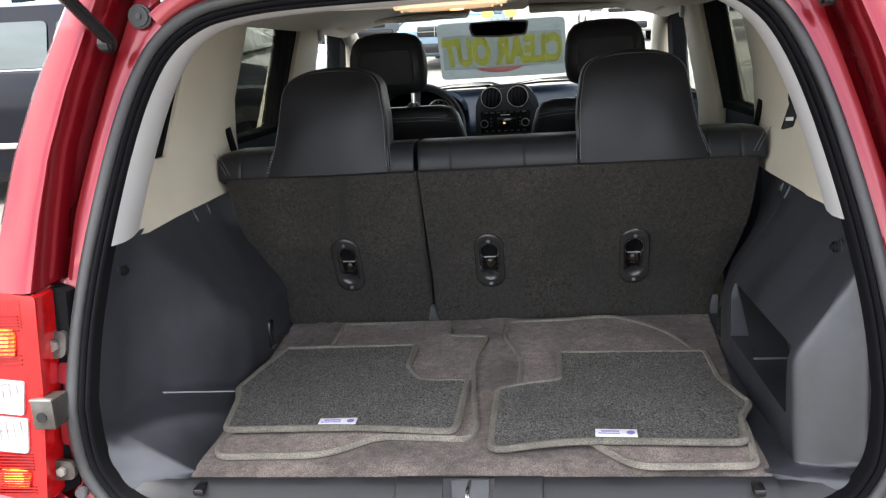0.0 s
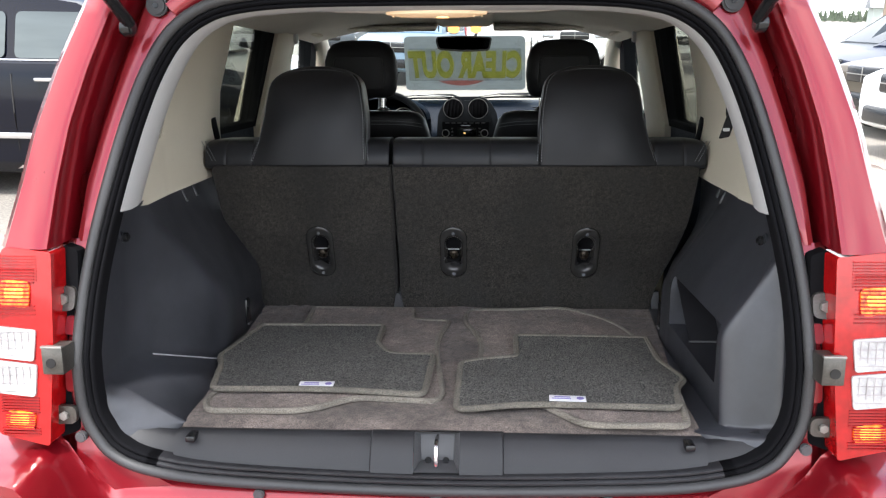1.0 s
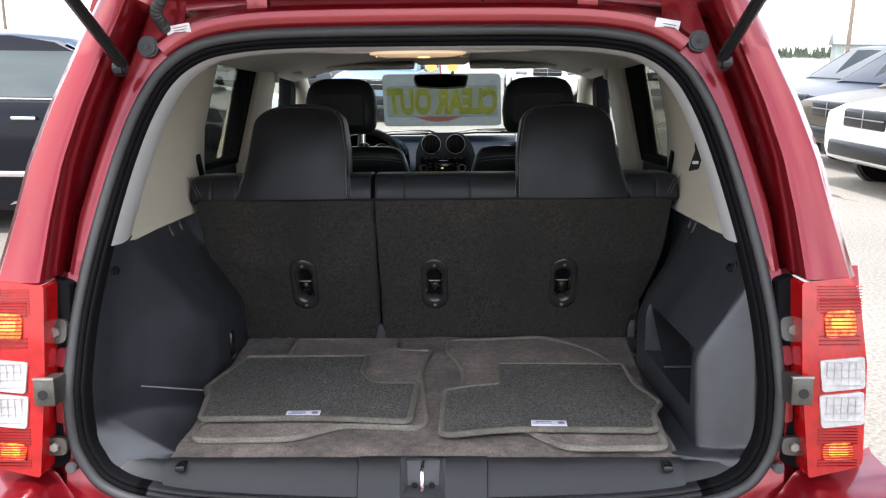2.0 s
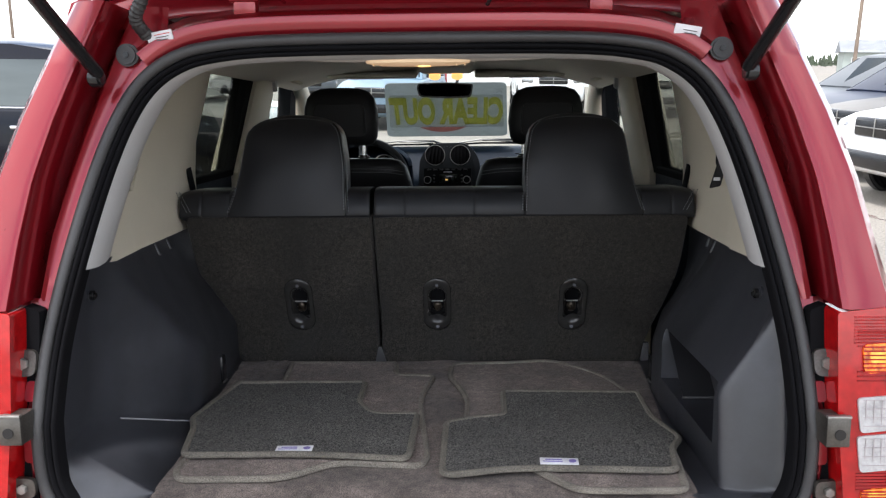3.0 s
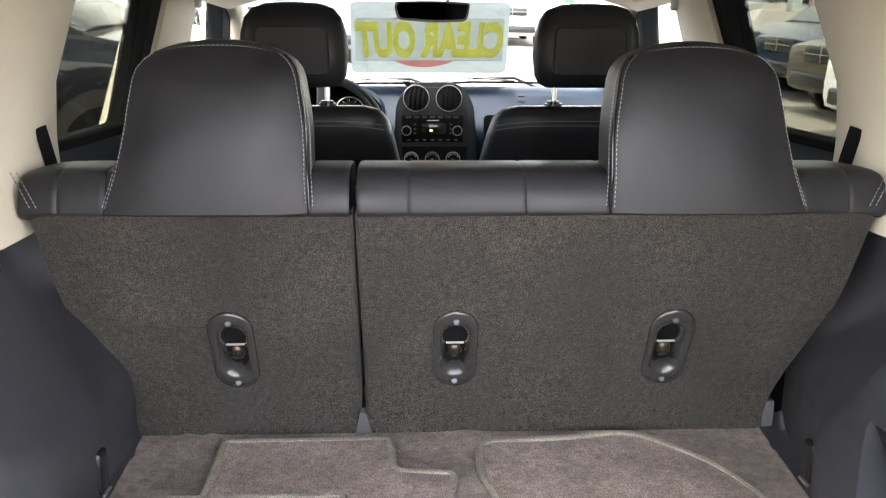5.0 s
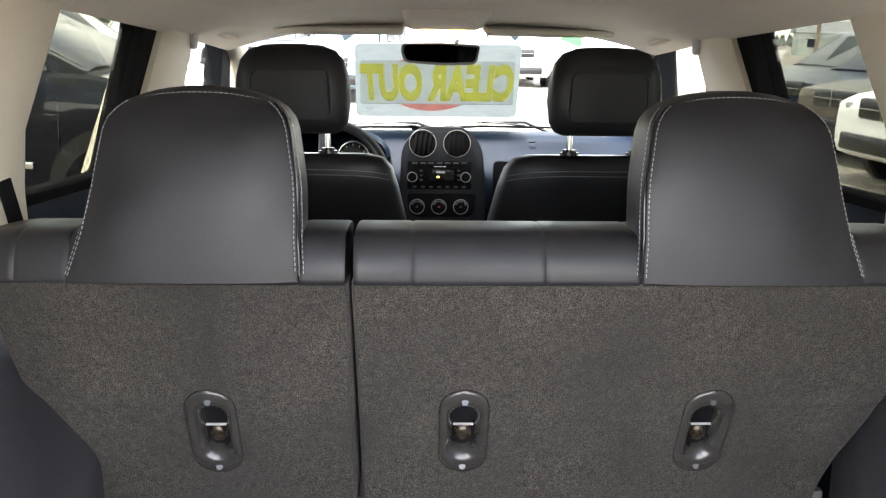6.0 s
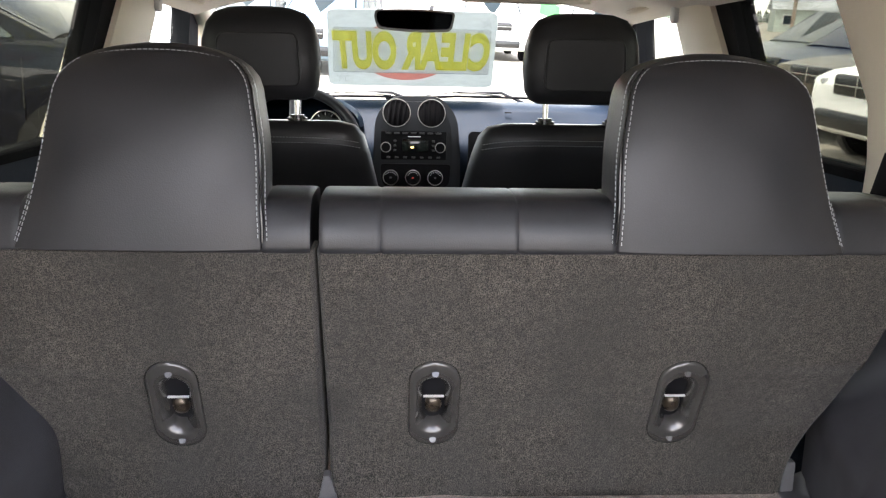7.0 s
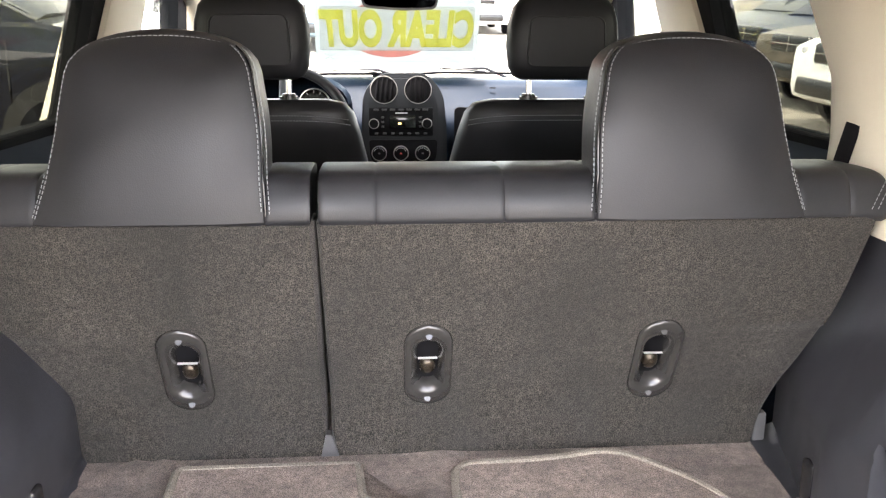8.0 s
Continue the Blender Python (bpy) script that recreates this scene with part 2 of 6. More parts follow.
def loft(rings, closed=True, caps=True, bm=None):
    b = bm or bmesh.new()
    vs = [[b.verts.new(p) for p in r] for r in rings]
    n = len(rings[0])
    for r0, r1 in zip(vs, vs[1:]):
        for i in range(n if closed else n - 1):
            j = (i + 1) % n
            b.faces.new((r0[i], r0[j], r1[j], r1[i]))
    if caps and closed:
        b.faces.new(vs[0][::-1])
        b.faces.new(vs[-1])
    bmesh.ops.recalc_face_normals(b, faces=b.faces)
    return b


def spline(pts, n=6, closed=False):
    """Points along a smooth curve through pts."""
    p = [Vector(q) for q in pts]
    k = len(p)
    out = []
    for i in range(k if closed else k - 1):
        a, b, c, d = (p[j % k] if closed else p[max(0, min(k - 1, j))] for j in (i - 1, i, i + 1, i + 2))
        for s in range(n):
            t = s / n
            out.append(0.5 * (2 * b + (c - a) * t + (2 * a - 5 * b + 4 * c - d) * t * t + (3 * b - a - 3 * c + d) * t ** 3))
    if not closed:
        out.append(p[-1])
    return out


def tube(pts, radius, n=8, closed=False, flat=1.0, up=(0, 0, 1), bm=None):
    """A round (or flattened) rod along pts."""
    b = bm or bmesh.new()
    p = [Vector(q) for q in pts]
    k = len(p)
    rings = []
    for i, q in enumerate(p):
        d = (p[(i + 1) % k] - p[i - 1]) if closed else (p[min(k - 1, i + 1)] - p[max(0, i - 1)])
        d.normalize()
        side = d.cross(Vector(up))
        if side.length < 1e-4:
            side = d.cross(Vector((1, 0, 0)))
        side.normalize()
        top = side.cross(d)
        r = radius[i] if isinstance(radius, (list, tuple)) else radius
        rings.append([q + side * r * math.cos(a) + top * r * flat * math.sin(a) for a in (2 * math.pi * j / n for j in range(n))])
    if closed:
        rings.append(rings[0])
    vs = [[b.verts.new(v) for v in r] for r in (rings[:-1] if closed else rings)]
    if closed:
        vs.append(vs[0])
    for r0, r1 in zip(vs, vs[1:]):
        for i in range(n):
            j = (i + 1) % n
            b.faces.new((r0[i], r0[j], r1[j], r1[i]))
    if not closed:
        b.faces.new(vs[0][::-1])
        b.faces.new(vs[-1])
    return b


def rounded(corners, n=5):
    """A closed outline from (x, y, radius) corners."""
    out = []
    k = len(corners)
    for i in range(k):
        a, b, c = Vector(corners[i - 1][:2]), Vector(corners[i][:2]), Vector(corners[(i + 1) % k][:2])
        u, v = (a - b), (c - b)
        r = min(corners[i][2], 0.45 * u.length, 0.45 * v.length)
        p, q = b + u.normalized() * r, b + v.normalized() * r
        for s in range(n + 1):
            t = s / n
            out.append(p * (1 - t) ** 2 + b * 2 * t * (1 - t) + q * t * t)
    return out


def slab(outline, z0, z1, place=None, bm=None):
    """A plate from a closed outline in a plane, from z0 to z1; place maps (x, y, z) to the world."""
    f = place or (lambda x, y, z: (x, y, z))
    b = bm or bmesh.new()
    lo, hi = [b.verts.new(f(p[0], p[1], z0)) for p in outline], [b.verts.new(f(p[0], p[1], z1)) for p in outline]
    k = len(outline)
    faces = [b.faces.new(lo[::-1]), b.faces.new(hi)]
    for i in range(k):
        j = (i + 1) % k
        faces.append(b.faces.new((lo[i], lo[j], hi[j], hi[i])))
    bmesh.ops.triangulate(b, faces=faces[:2])
    bmesh.ops.recalc_face_normals(b, faces=b.faces)
    return b


def sheet(fn, us, vs, thick=0.0):
    """A surface fn(u, v) over two lists of parameters."""
    b = bmesh.new()
    g = [[b.verts.new(fn(u, v)) for v in vs] for u in us]
    for i in range(len(us) - 1):
        for j in range(len(vs) - 1):
            b.faces.new((g[i][j], g[i + 1][j], g[i + 1][j + 1], g[i][j + 1]))
    bmesh.ops.recalc_face_normals(b, faces=b.faces)
    if thick:
        bmesh.ops.solidify(b, geom=b.faces[:], thickness=thick)
    return b


def lin(a, b, n):
    return [a + (b - a) * i / (n - 1) for i in range(n)]


def mirrored(half):
    """A closed loop from the right half, top middle to bottom middle."""
    return list(half) + [(-x, *r) for x, *r in half[-2:0:-1]]


# ---- the opening of the tailgate ----
def y_open(z):
    """How far forward the opening's rim lies at height z."""
    return 1.235 + max(0.0, z - 0.90) * 0.32 - max(0.0, 0.75 - z) * 0.15


RIM = [(0, 1.529), (0.257, 1.527), (0.375, 1.517), (0.438, 1.498), (0.489, 1.458), (0.526, 1.394), (0.557, 1.305), (0.586, 1.19), (0.606, 1.09),
       (0.618, 1.0), (0.622, 0.90), (0.6205, 0.82), (0.607, 0.77), (0.573, 0.727), (0.50, 0.70), (0.35, 0.684), (0, 0.675)]
RIM_LOOP = [Vector((p.x, y_open(p.z), p.z)) for p in spline([(x, 0, z) for x, z in mirrored(RIM)], 5, True)]


def rim_normals(loop):
    out = []
    k = len(loop)
    for i in range(k):
        d = loop[(i + 1) % k] - loop[i - 1]
        out.append(Vector((-d.z, 0, d.x)).normalized() * (-1))
    return out


RIM_OUT = rim_normals(RIM_LOOP)
if RIM_OUT[0].z < 0:
    RIM_OUT = [-v for v in RIM_OUT]


def rim_band(profile, keep=lambda p: True):
    """Sweeps an open profile of (outward, back) offsets round the rim."""
    b = bmesh.new()
    k = len(RIM_LOOP)
    rows = [[b.verts.new(RIM_LOOP[i] + RIM_OUT[i] * o + Vector((0, -back, 0))) for o, back in profile] for i in range(k)]
    for i in range(k):
        j = (i + 1) % k
        if keep(RIM_LOOP[i]) and keep(RIM_LOOP[j]):
            for m in range(len(profile) - 1):
                b.faces.new((rows[i][m], rows[i][m + 1], rows[j][m + 1], rows[j][m]))
    bmesh.ops.delete(b, geom=[v for v in b.verts if not v.link_faces], context="VERTS")
    bmesh.ops.recalc_face_normals(b, faces=b.faces)
    return b


car = thing("car", "red metallic compact SUV with its tailgate open", "car", (0, 2.0, 0.2))

bulb = [(0.019 - 0.0, -0.012)] + [(0.009 + 0.010 * math.cos(a), 0.004 + 0.012 * math.sin(a)) for a in lin(0, math.pi, 9)] + [(-0.001, -0.010)]
weatherstrip = part("weatherstrip", rim_band(bulb), RUBBER, car, "grey rubber door seal")
lip = [(-0.001, -0.012)] + [(-0.006 + 0.005 * math.cos(a), 0.001 + 0.007 * math.sin(a)) for a in lin(0, math.pi, 6)] + [(-0.0115, -0.012)] + \
      [(-0.015 + 0.004 * math.cos(a), -0.002 + 0.006 * math.sin(a)) for a in lin(0, math.pi, 6)] + [(-0.019, -0.03)]
part("seal_lip", rim_band(lip, lambda p: p.z > 0.697), RUBBER_DARK, weatherstrip)
# same lip along the sill, in a paler material for the light it catches
part("seal_lip", rim_band(lip, lambda p: p.z < 0.707), SILL_PLASTIC, weatherstrip)

# grey-beige trim just inside the seal, down to the cargo side trim
band = [(-0.016, -0.004), (-0.021, -0.018), (-0.024, -0.05), (-0.019, -0.09), (-0.008, -0.132), (0.016, -0.174), (0.028, -0.182)]
part("pillar_trim", rim_band(band, lambda p: p.z > 1.135), GREIGE, car, "light grey plastic pillar and header trim", 75)

# ---- outer body round the opening ----
def d_pillar(side):
    """Flange, channel and outer face of the rear pillar, from the lamp to the roof."""
    def ring(z):
        yo = y_open(z)
        x0 = float(np.interp(z, [1.06, 1.09, 1.19, 1.305, 1.394, 1.458, 1.498, 1.62], [0.614, 0.61, 0.59, 0.561, 0.53, 0.493, 0.45, 0.45]))
        lvl = [1.06, 1.2, 1.3, 1.4, 1.5, 1.62]
        wall = float(np.interp(z, lvl, [0.655, 0.639, 0.614, 0.585, 0.553, 0.515]))
        face = float(np.interp(z, lvl, [0.664, 0.651, 0.636, 0.609, 0.574, 0.530]))
        edge = float(np.interp(z, lvl, [0.765, 0.734, 0.715, 0.684, 0.645, 0.595]))
        back = 0.075
        pts = [(x0 + 0.008, yo + 0.012), (x0 + 0.02, yo + 0.006), (wall - 0.014, yo + 0.001), (wall - 0.004, yo + 0.004), (wall, yo + 0.014), (wall + 0.002, yo + 0.05), (face + 0.006, yo + 0.06), (face - 0.002, yo - back + 0.006), (face + 0.001, yo - back), (face + 0.010, yo - back - 0.004),
               (edge - 0.02, yo - back + 0.004), (edge, yo - back + 0.03), (edge + 0.02, yo - back + 0.12), (edge + 0.035, yo + 0.16)]
        return [(side * x, y, z) for x, y in pts]

    return sheet(lambda u, v: ring(u)[v], lin(1.096, 1.60, 24), range(14))


for side in (-1, 1):
    part("rear_pillar", d_pillar(side), RED, car, "red metallic rear pillar")

# jamb behind the lamps, and the sill under the opening
def jamb(side):
    def ring(z):
        yo = y_open(z)
        x0 = float(np.interp(z, [0.60, 0.655, 0.68, 0.70, 0.727, 0.77, 0.82, 0.9, 1.0, 1.09], [0.42, 0.45, 0.50, 0.54, 0.585, 0.615, 0.63, 0.632, 0.628, 0.614]))
        pts = [(x0, yo + 0.014), (x0 + 0.012, yo + 0.006), (0.648, yo + 0.002), (0.662, yo + 0.012), (0.676, yo + 0.03), (0.80, yo + 0.034)]
        return [(side * max(x, x0 + 0.001 * i), y, z) for i, (x, y) in enumerate(pts)]
    return sheet(lambda u, v: ring(u)[v], lin(0.64, 1.10, 22), range(6))


for side in (-1, 1):
    part("lamp_jamb", jamb(side), RED, car, "red painted jamb")
prof = [(1.30, 0.70), (1.232, 0.668), (1.222, 0.652), (1.212, 0.640), (1.205, 0.632), (1.17, 0.628), (1.09, 0.622), (1.06, 0.612), (1.045, 0.58), (1.04, 0.42), (1.08, 0.33), (1.3, 0.30)]
def bumper_pt(x, i):
    y, z = prof[i]
    return (x, y + 0.16 * max(0, abs(x) - 0.55) ** 2 * 8, z + 0.115 * max(0, min(1, (abs(x) - 0.585) / 0.085)) * (0.0, 0.3, 0.7, 1.0, 1.0, 1.0, 1.0, 1.0, 0.6, 0.2, 0.0, 0.0)[i])
bumper = part("bumper", sheet(bumper_pt, lin(-0.84, 0.84, 85), range(len(prof))), RED, car, "red painted rear bumper")
part("step_pad", rbox((0, 1.085, 0.632), (1.16, 0.085, 0.012), 0.005), BLACK_PLASTIC, bumper, "black plastic bumper step pad")
for x in (-0.315, 0.0, 0.30):
    part("clip", disc((x, 1.216, 0.655), 0.010, 0.010, "Y", 14, 0.002), GREY_PLASTIC, bumper)

# flange round the top of the opening and the roof edge above it
flange = [(0.012, -0.012), (0.022, -0.004), (0.036, 0.002), (0.050, 0.0), (0.060, -0.012), (0.066, -0.035), (0.075, -0.05)]
part("opening_flange", rim_band(flange, lambda p: p.z > 1.472), RED, car, "red painted flange over the opening")
def header_pt(x, i):
    p = [(1.478, 1.588), (1.496, 1.602), (1.503, 1.622), (1.508, 1.645), (1.53, 1.664), (1.7, 1.685)][i]
    return (x, p[0], p[1] - 0.05 * max(0.0, (abs(x) - 0.36) / 0.26) ** 2)
part("roof_edge", sheet(header_pt, lin(-0.60, 0.60, 41), range(6)), RED, car, "red painted rear roof edge")


def tail_lamp(side):
    def at(x, y, z):
        return (side * x, y + 0.05 + 0.9 * max(0, x - 0.70) ** 2 + 0.10 * (z - 0.93), z)
    root = part("tail_lamp", slab(rounded([(0.652, 1.092, 0.006), (0.655, 0.93, 0.0), (0.668, 0.755, 0.006), (0.762, 0.775, 0.012), (0.766, 0.95, 0.0), (0.750, 1.075, 0.012), (0.735, 1.10, 0.008)], 3), 1.150, 1.215,
                place=lambda a, b, c: at(a, c, b)), LENS_RED, car, "red and clear tail lamp")
    part("housing", slab(rounded([(0.630, 1.085, 0.006), (0.640, 0.762, 0.006), (0.674, 0.750, 0.004), (0.657, 1.095, 0.004)], 2), 1.200, 1.228, place=lambda a, b, c: at(a, c, b)), RUBBER_DARK, root, "black lamp housing")
    for zc, hz, mt, nm in ((0.932, 0.054, LENS_WHITE, "clear_lens"), (0.871, 0.056, LENS_WHITE, "clear_lens")):
        part(nm, slab(rounded([(0.683, zc + hz / 2, 0.006), (0.688, zc - hz / 2, 0.006), (0.762, zc - hz / 2 + 0.006, 0.006), (0.760, zc + hz / 2 + 0.006, 0.006)], 3), 1.146, 1.155, place=lambda a, b, c: at(a, c, b)), mt, root)
        for i in range(4):
            zz = zc - hz / 2 + hz * (i + 0.6) / 4 + 0.003
            part("lens_rib", rbox((side * 0.722, at(0.722, 1.1458, zz)[1], zz), (0.062, 0.0014, 0.0012)), LENS_LINE, root)
        for i in range(5):
            xx = 0.695 + 0.0125 * i
            part("lens_rib", rbox((side * xx, at(xx, 1.1458, zc + 0.003)[1], zc + 0.003), (0.0012, 0.0014, hz * 0.8)), LENS_LINE, root)
    for zc, hz in ((1.020, 0.045), (0.800, 0.030)):
        part("amber_reflector", slab(rounded([(0.690, zc + hz / 2, 0.01), (0.693, zc - hz / 2, 0.01), (0.745, zc - hz / 2 + 0.003, 0.01), (0.742, zc + hz / 2 + 0.003, 0.01)], 3), 1.147, 1.155, place=lambda a, b, c: at(a, c, b)), LENS_AMBER, root)
        for i in range(7):
            zz = zc - hz / 2 + hz * (i + 0.5) / 7
            part("rib", rbox((side * 0.717, at(0.717, 1.1465, zz)[1], zz), (0.052, 0.003, 0.0022)), LENS_RED, root)
    for lo, hi, cnt in ((0.986, 1.000, 3), (1.040, 1.062, 5), (0.776, 0.786, 3), (0.815, 0.840, 6)):
        for zz in lin(lo, hi, cnt):
            part("rib", rbox((side * 0.717, at(0.717, 1.1492, zz)[1], zz), (0.068, 0.003, 0.0020)), LENS_DEEP, root)
    for zc in (1.022, 0.802):
        part("amber_glow", slab(rounded([(0.700, zc + 0.010, 0.006), (0.702, zc - 0.009, 0.006), (0.736, zc - 0.008, 0.006), (0.734, zc + 0.011, 0.006)], 3), 1.1458, 1.150, place=lambda a, b, c: at(a, c, b)), AMBER_GLOW, root)
    for i in range(9):
        zz = 1.045 + 0.005 * i
        part("rib", rbox((side * 0.715, at(0.715, 1.1492, zz)[1], zz), (0.075, 0.003, 0.0016)), LENS_RED, root)


for side in (-1, 1):
    tail_lamp(side)
    for z, s in ((1.003, 1.0), (0.800, 0.8)):
        br = part("bracket", slab(rounded([(0.633, z + 0.020 * s, 0.012), (0.633, z - 0.020 * s, 0.012), (0.675, z - 0.022 * s, 0.006), (0.675, z + 0.022 * s, 0.006)], 4), 0.0, 0.010, place=lambda a, b, c: (side * a, y_open(b) - 0.012 - c, b)), ZINC, car, "zinc-plated lamp bracket")
        part("bolt", disc((side * 0.653, y_open(z) - 0.026, z), 0.010 * s, 0.008, "Y", 6, 0.001), STEEL, br)
    for zc, hh in ((1.050, 0.022), (0.955, 0.016), (0.858, 0.020)):
        part("pressing", slab(rounded([(0.634, zc + hh, 0.008), (0.637, zc - hh, 0.006), (0.655, zc - hh, 0.008), (0.653, zc + hh, 0.006)], 4), 0.0, 0.005, place=lambda a, b, c: (side * a, y_open(b) - 0.002 - c, b)), RED, car)
    st = part("stop_block", rbox((side * 0.650, 1.206, 0.909), (0.037, 0.045, 0.048), 0.003), ZINC, car, "bare metal tailgate stop block")
    part("hole", disc((side * 0.652, 1.183, 0.906), 0.0085, 0.003, "Y", 16), GLOSS_BLACK, st)
    part("lip", rbox((side * 0.650, 1.186, 0.934), (0.037, 0.008, 0.004), 0.001), STEEL, st)
    part("plug", disc((side * 0.632, 1.222, 0.756), 0.010, 0.012, "Y", 16, 0.002), GREY_PLASTIC, car)
    buf = part("rubber_buffer", disc((side * 0.519, y_open(1.512) - 0.008, 1.512), 0.020, 0.014, "Y", 24, 0.004), RUBBER, car, "round grey rubber buffer")
    part("hole", disc((side * 0.519, y_open(1.512) - 0.0165, 1.512), 0.005, 0.003, "Y", 12), GLOSS_BLACK, buf)
    lab = part("warning_label", rbox((side * 0.461, 1.4265, 1.543), (0.046, 0.003, 0.020), 0.001, m=pose(0, 0, 0, 12, side * 10)), WHITE_LABEL, car, "small white warning sticker")
    for i in range(3):
        part("print_bar", rbox((side * 0.461 + 0.004, 1.4245, 1.548 - 0.005 * i), (0.028 - 0.004 * i, 0.001, 0.0014), m=pose(0, 0, 0, 12, side * 10)), RED_INK if i == 0 else GREY_PLASTIC, lab)

# ---- the raised tailgate and its struts ----
GATE = Matrix.Translation((0, 1.47, 1.645)) @ pose(0, 0, 0, -19.0)   # local -y runs along the raised gate
gate_parts = part("tailgate", slab(rounded([(-0.60, 0.0, 0.06), (-0.66, -0.55, 0.05), (-0.68, -0.95, 0.08), (0.68, -0.95, 0.08), (0.66, -0.55, 0.05), (0.60, 0.0, 0.06)], 5), 0.02, 0.09, place=lambda x, y, z: tuple(GATE @ Vector((x, y, z)))), RED, car, "raised red tailgate")
part("gate_rim", slab(rounded([(-0.59, 0.005, 0.03), (-0.59, -0.10, 0.02), (0.59, -0.10, 0.02), (0.59, 0.005, 0.03)], 4), -0.012, 0.02, place=lambda x, y, z: tuple(GATE @ Vector((x, y, z)))), RED, gate_parts)
part("gate_trim", slab(rounded([(-0.50, -0.14, 0.05), (-0.56, -0.85, 0.05), (0.56, -0.85, 0.05), (0.50, -0.14, 0.05)], 5), -0.01, 0.02, place=lambda x, y, z: tuple(GATE @ Vector((x, y, z)))), BLACK_PLASTIC, gate_parts, "black plastic inner lining")
for x in (-0.315, 0.315):
    h = part("hinge", rbox((x, 1.462, 1.600), (0.042, 0.03, 0.045), 0.006), RED, car, "painted tailgate hinge")
    part("hinge_pin", disc((x, 1.450, 1.612), 0.009, 0.052, "X", 12), RED, h)
for side in (-1, 1):
    a, b = Vector((side * 0.543, 1.352, 1.475)), Vector((side * 0.61, 0.82, 1.83))
    s = part("gas_strut", tube([a, a.lerp(b, 0.35), a.lerp(b, 0.55)], 0.011, 10), GLOSS_BLACK, car, "black gas strut")
    part("rod", tube([a.lerp(b, 0.55), b], 0.005, 8), GLOSS_BLACK, s)
    part("ball_joint", disc(tuple(a + Vector((side * 0.006, 0.006, -0.006))), 0.016, 0.022, "X", 14, 0.004), GLOSS_BLACK, s)
hose = [Vector((-0.485, 1.43, 1.545)), Vector((-0.490, 1.395, 1.570)), Vector((-0.470, 1.375, 1.60)), Vector((-0.455, 1.372, 1.64)), Vector((-0.44, 1.37, 1.68))]
hp = spline(hose, 10)
part("wire_boot", tube(hp, [0.0105 + 0.0018 * (i % 2) for i in range(len(hp))], 10), RUBBER, car, "corrugated rubber wiring boot")
part("cable", tube(spline([(0.115, 1.43, 1.592), (0.13, 1.40, 1.61), (0.17, 1.385, 1.617), (0.24, 1.385, 1.635)], 8), 0.004, 6), GLOSS_BLACK, car, "thin black washer hose")

# ---- cargo area: floor, sill plate, side trims ----
def floor_pt(u, v):
    y = 1.283 + 0.90 * v
    half = float(np.interp(y, [1.283, 1.42, 1.60, 1.75, 2.16], [0.474, 0.476, 0.488, 0.505, 0.545]))
    x = half * u
    z = 0.757 - 0.010 * max(0, (1.34 - y) / 0.06) ** 2 + 0.0035 * math.exp(-((x - 0.02) / 0.035) ** 2) - 0.003 * math.exp(-((y - 2.03) / 0.012) ** 2)
    if y > 1.86 and x < -0.36:
        z += 0.004 * (math.exp(-((x + 0.455) / 0.010) ** 2) + math.exp(-((x + 0.415) / 0.010) ** 2)) * min(1.0, (y - 1.86) / 0.03)
    return (x, y, z)
solo("cargo_floor", sheet(floor_pt, lin(-1, 1, 81), lin(0, 1, 91)), CARPET, "worn dark brown-grey carpeted cargo floor", "floor", kind="structure")

sill_prof = [(1.292, 0.735), (1.286, 0.749), (1.276, 0.751), (1.262, 0.744), (1.245, 0.722), (1.236, 0.706), (1.230, 0.690), (1.240, 0.672)]
def sill_pt(x, i):
    y, z = sill_prof[i]
    notch = 1.0 if abs(x) < 0.118 else 0.0
    return (x, y - 0.004 * notch, z + 0.004 * notch + 0.75 * max(0.0, abs(x) - 0.485) ** 1.3)
xs = sorted(lin(-0.476, 0.476, 39) + [-0.1195, -0.117, 0.117, 0.1195, -0.041, 0.041])
plate = sheet(sill_pt, xs, range(8))
bmesh.ops.delete(plate, geom=[f for f in plate.faces if abs(f.calc_center_median().x) < 0.04 and 0.694 < f.calc_center_median().z < 0.754], context="FACES")
sill = solo("sill_plate", plate, SILL_PLASTIC, "black plastic load sill plate with a latch recess", "sill plate")
for s in (-1, 1):
    part("sill_end", sheet(lambda x, i: (s * x, sill_pt(x, i)[1] + 0.005, sill_pt(x, i)[2] - 0.006 - 0.30 * max(0.0, x - 0.485) ** 1.3), lin(0.470, 0.572, 16), range(8)), SILL_PLASTIC, sill, "black corner moulding")
    # added block that shuts out bright ground behind the corner gap
    part("gap_blocker", rbox((s * 0.535, 1.335, 0.726), (0.17, 0.13, 0.024), 0.004), SILL_PLASTIC, sill)
mouth = [(-0.041, 1.272, 0.754), (0.041, 1.272, 0.754), (0.041, 1.227, 0.697), (-0.041, 1.227, 0.697)]
deep = [(-0.031, 1.290, 0.742), (0.031, 1.290, 0.742), (0.029, 1.272, 0.700), (-0.029, 1.272, 0.700)]
bucket = part("latch_bucket", loft([mouth, deep], caps=False), GREY_PLASTIC, sill, "grey plastic latch pocket")
part("pocket_back", loft([deep, [(x, y + 0.004, z) for x, y, z in deep]]), GREY_PLASTIC, bucket)
part("striker", tube(spline([(0.0, 1.288, 0.738), (0.0, 1.250, 0.746), (0.0, 1.232, 0.742), (0.0, 1.224, 0.722), (0.0, 1.232, 0.708), (0.0, 1.280, 0.704)], 6), 0.0042, 10), CHROME, sill, "polished steel striker loop")
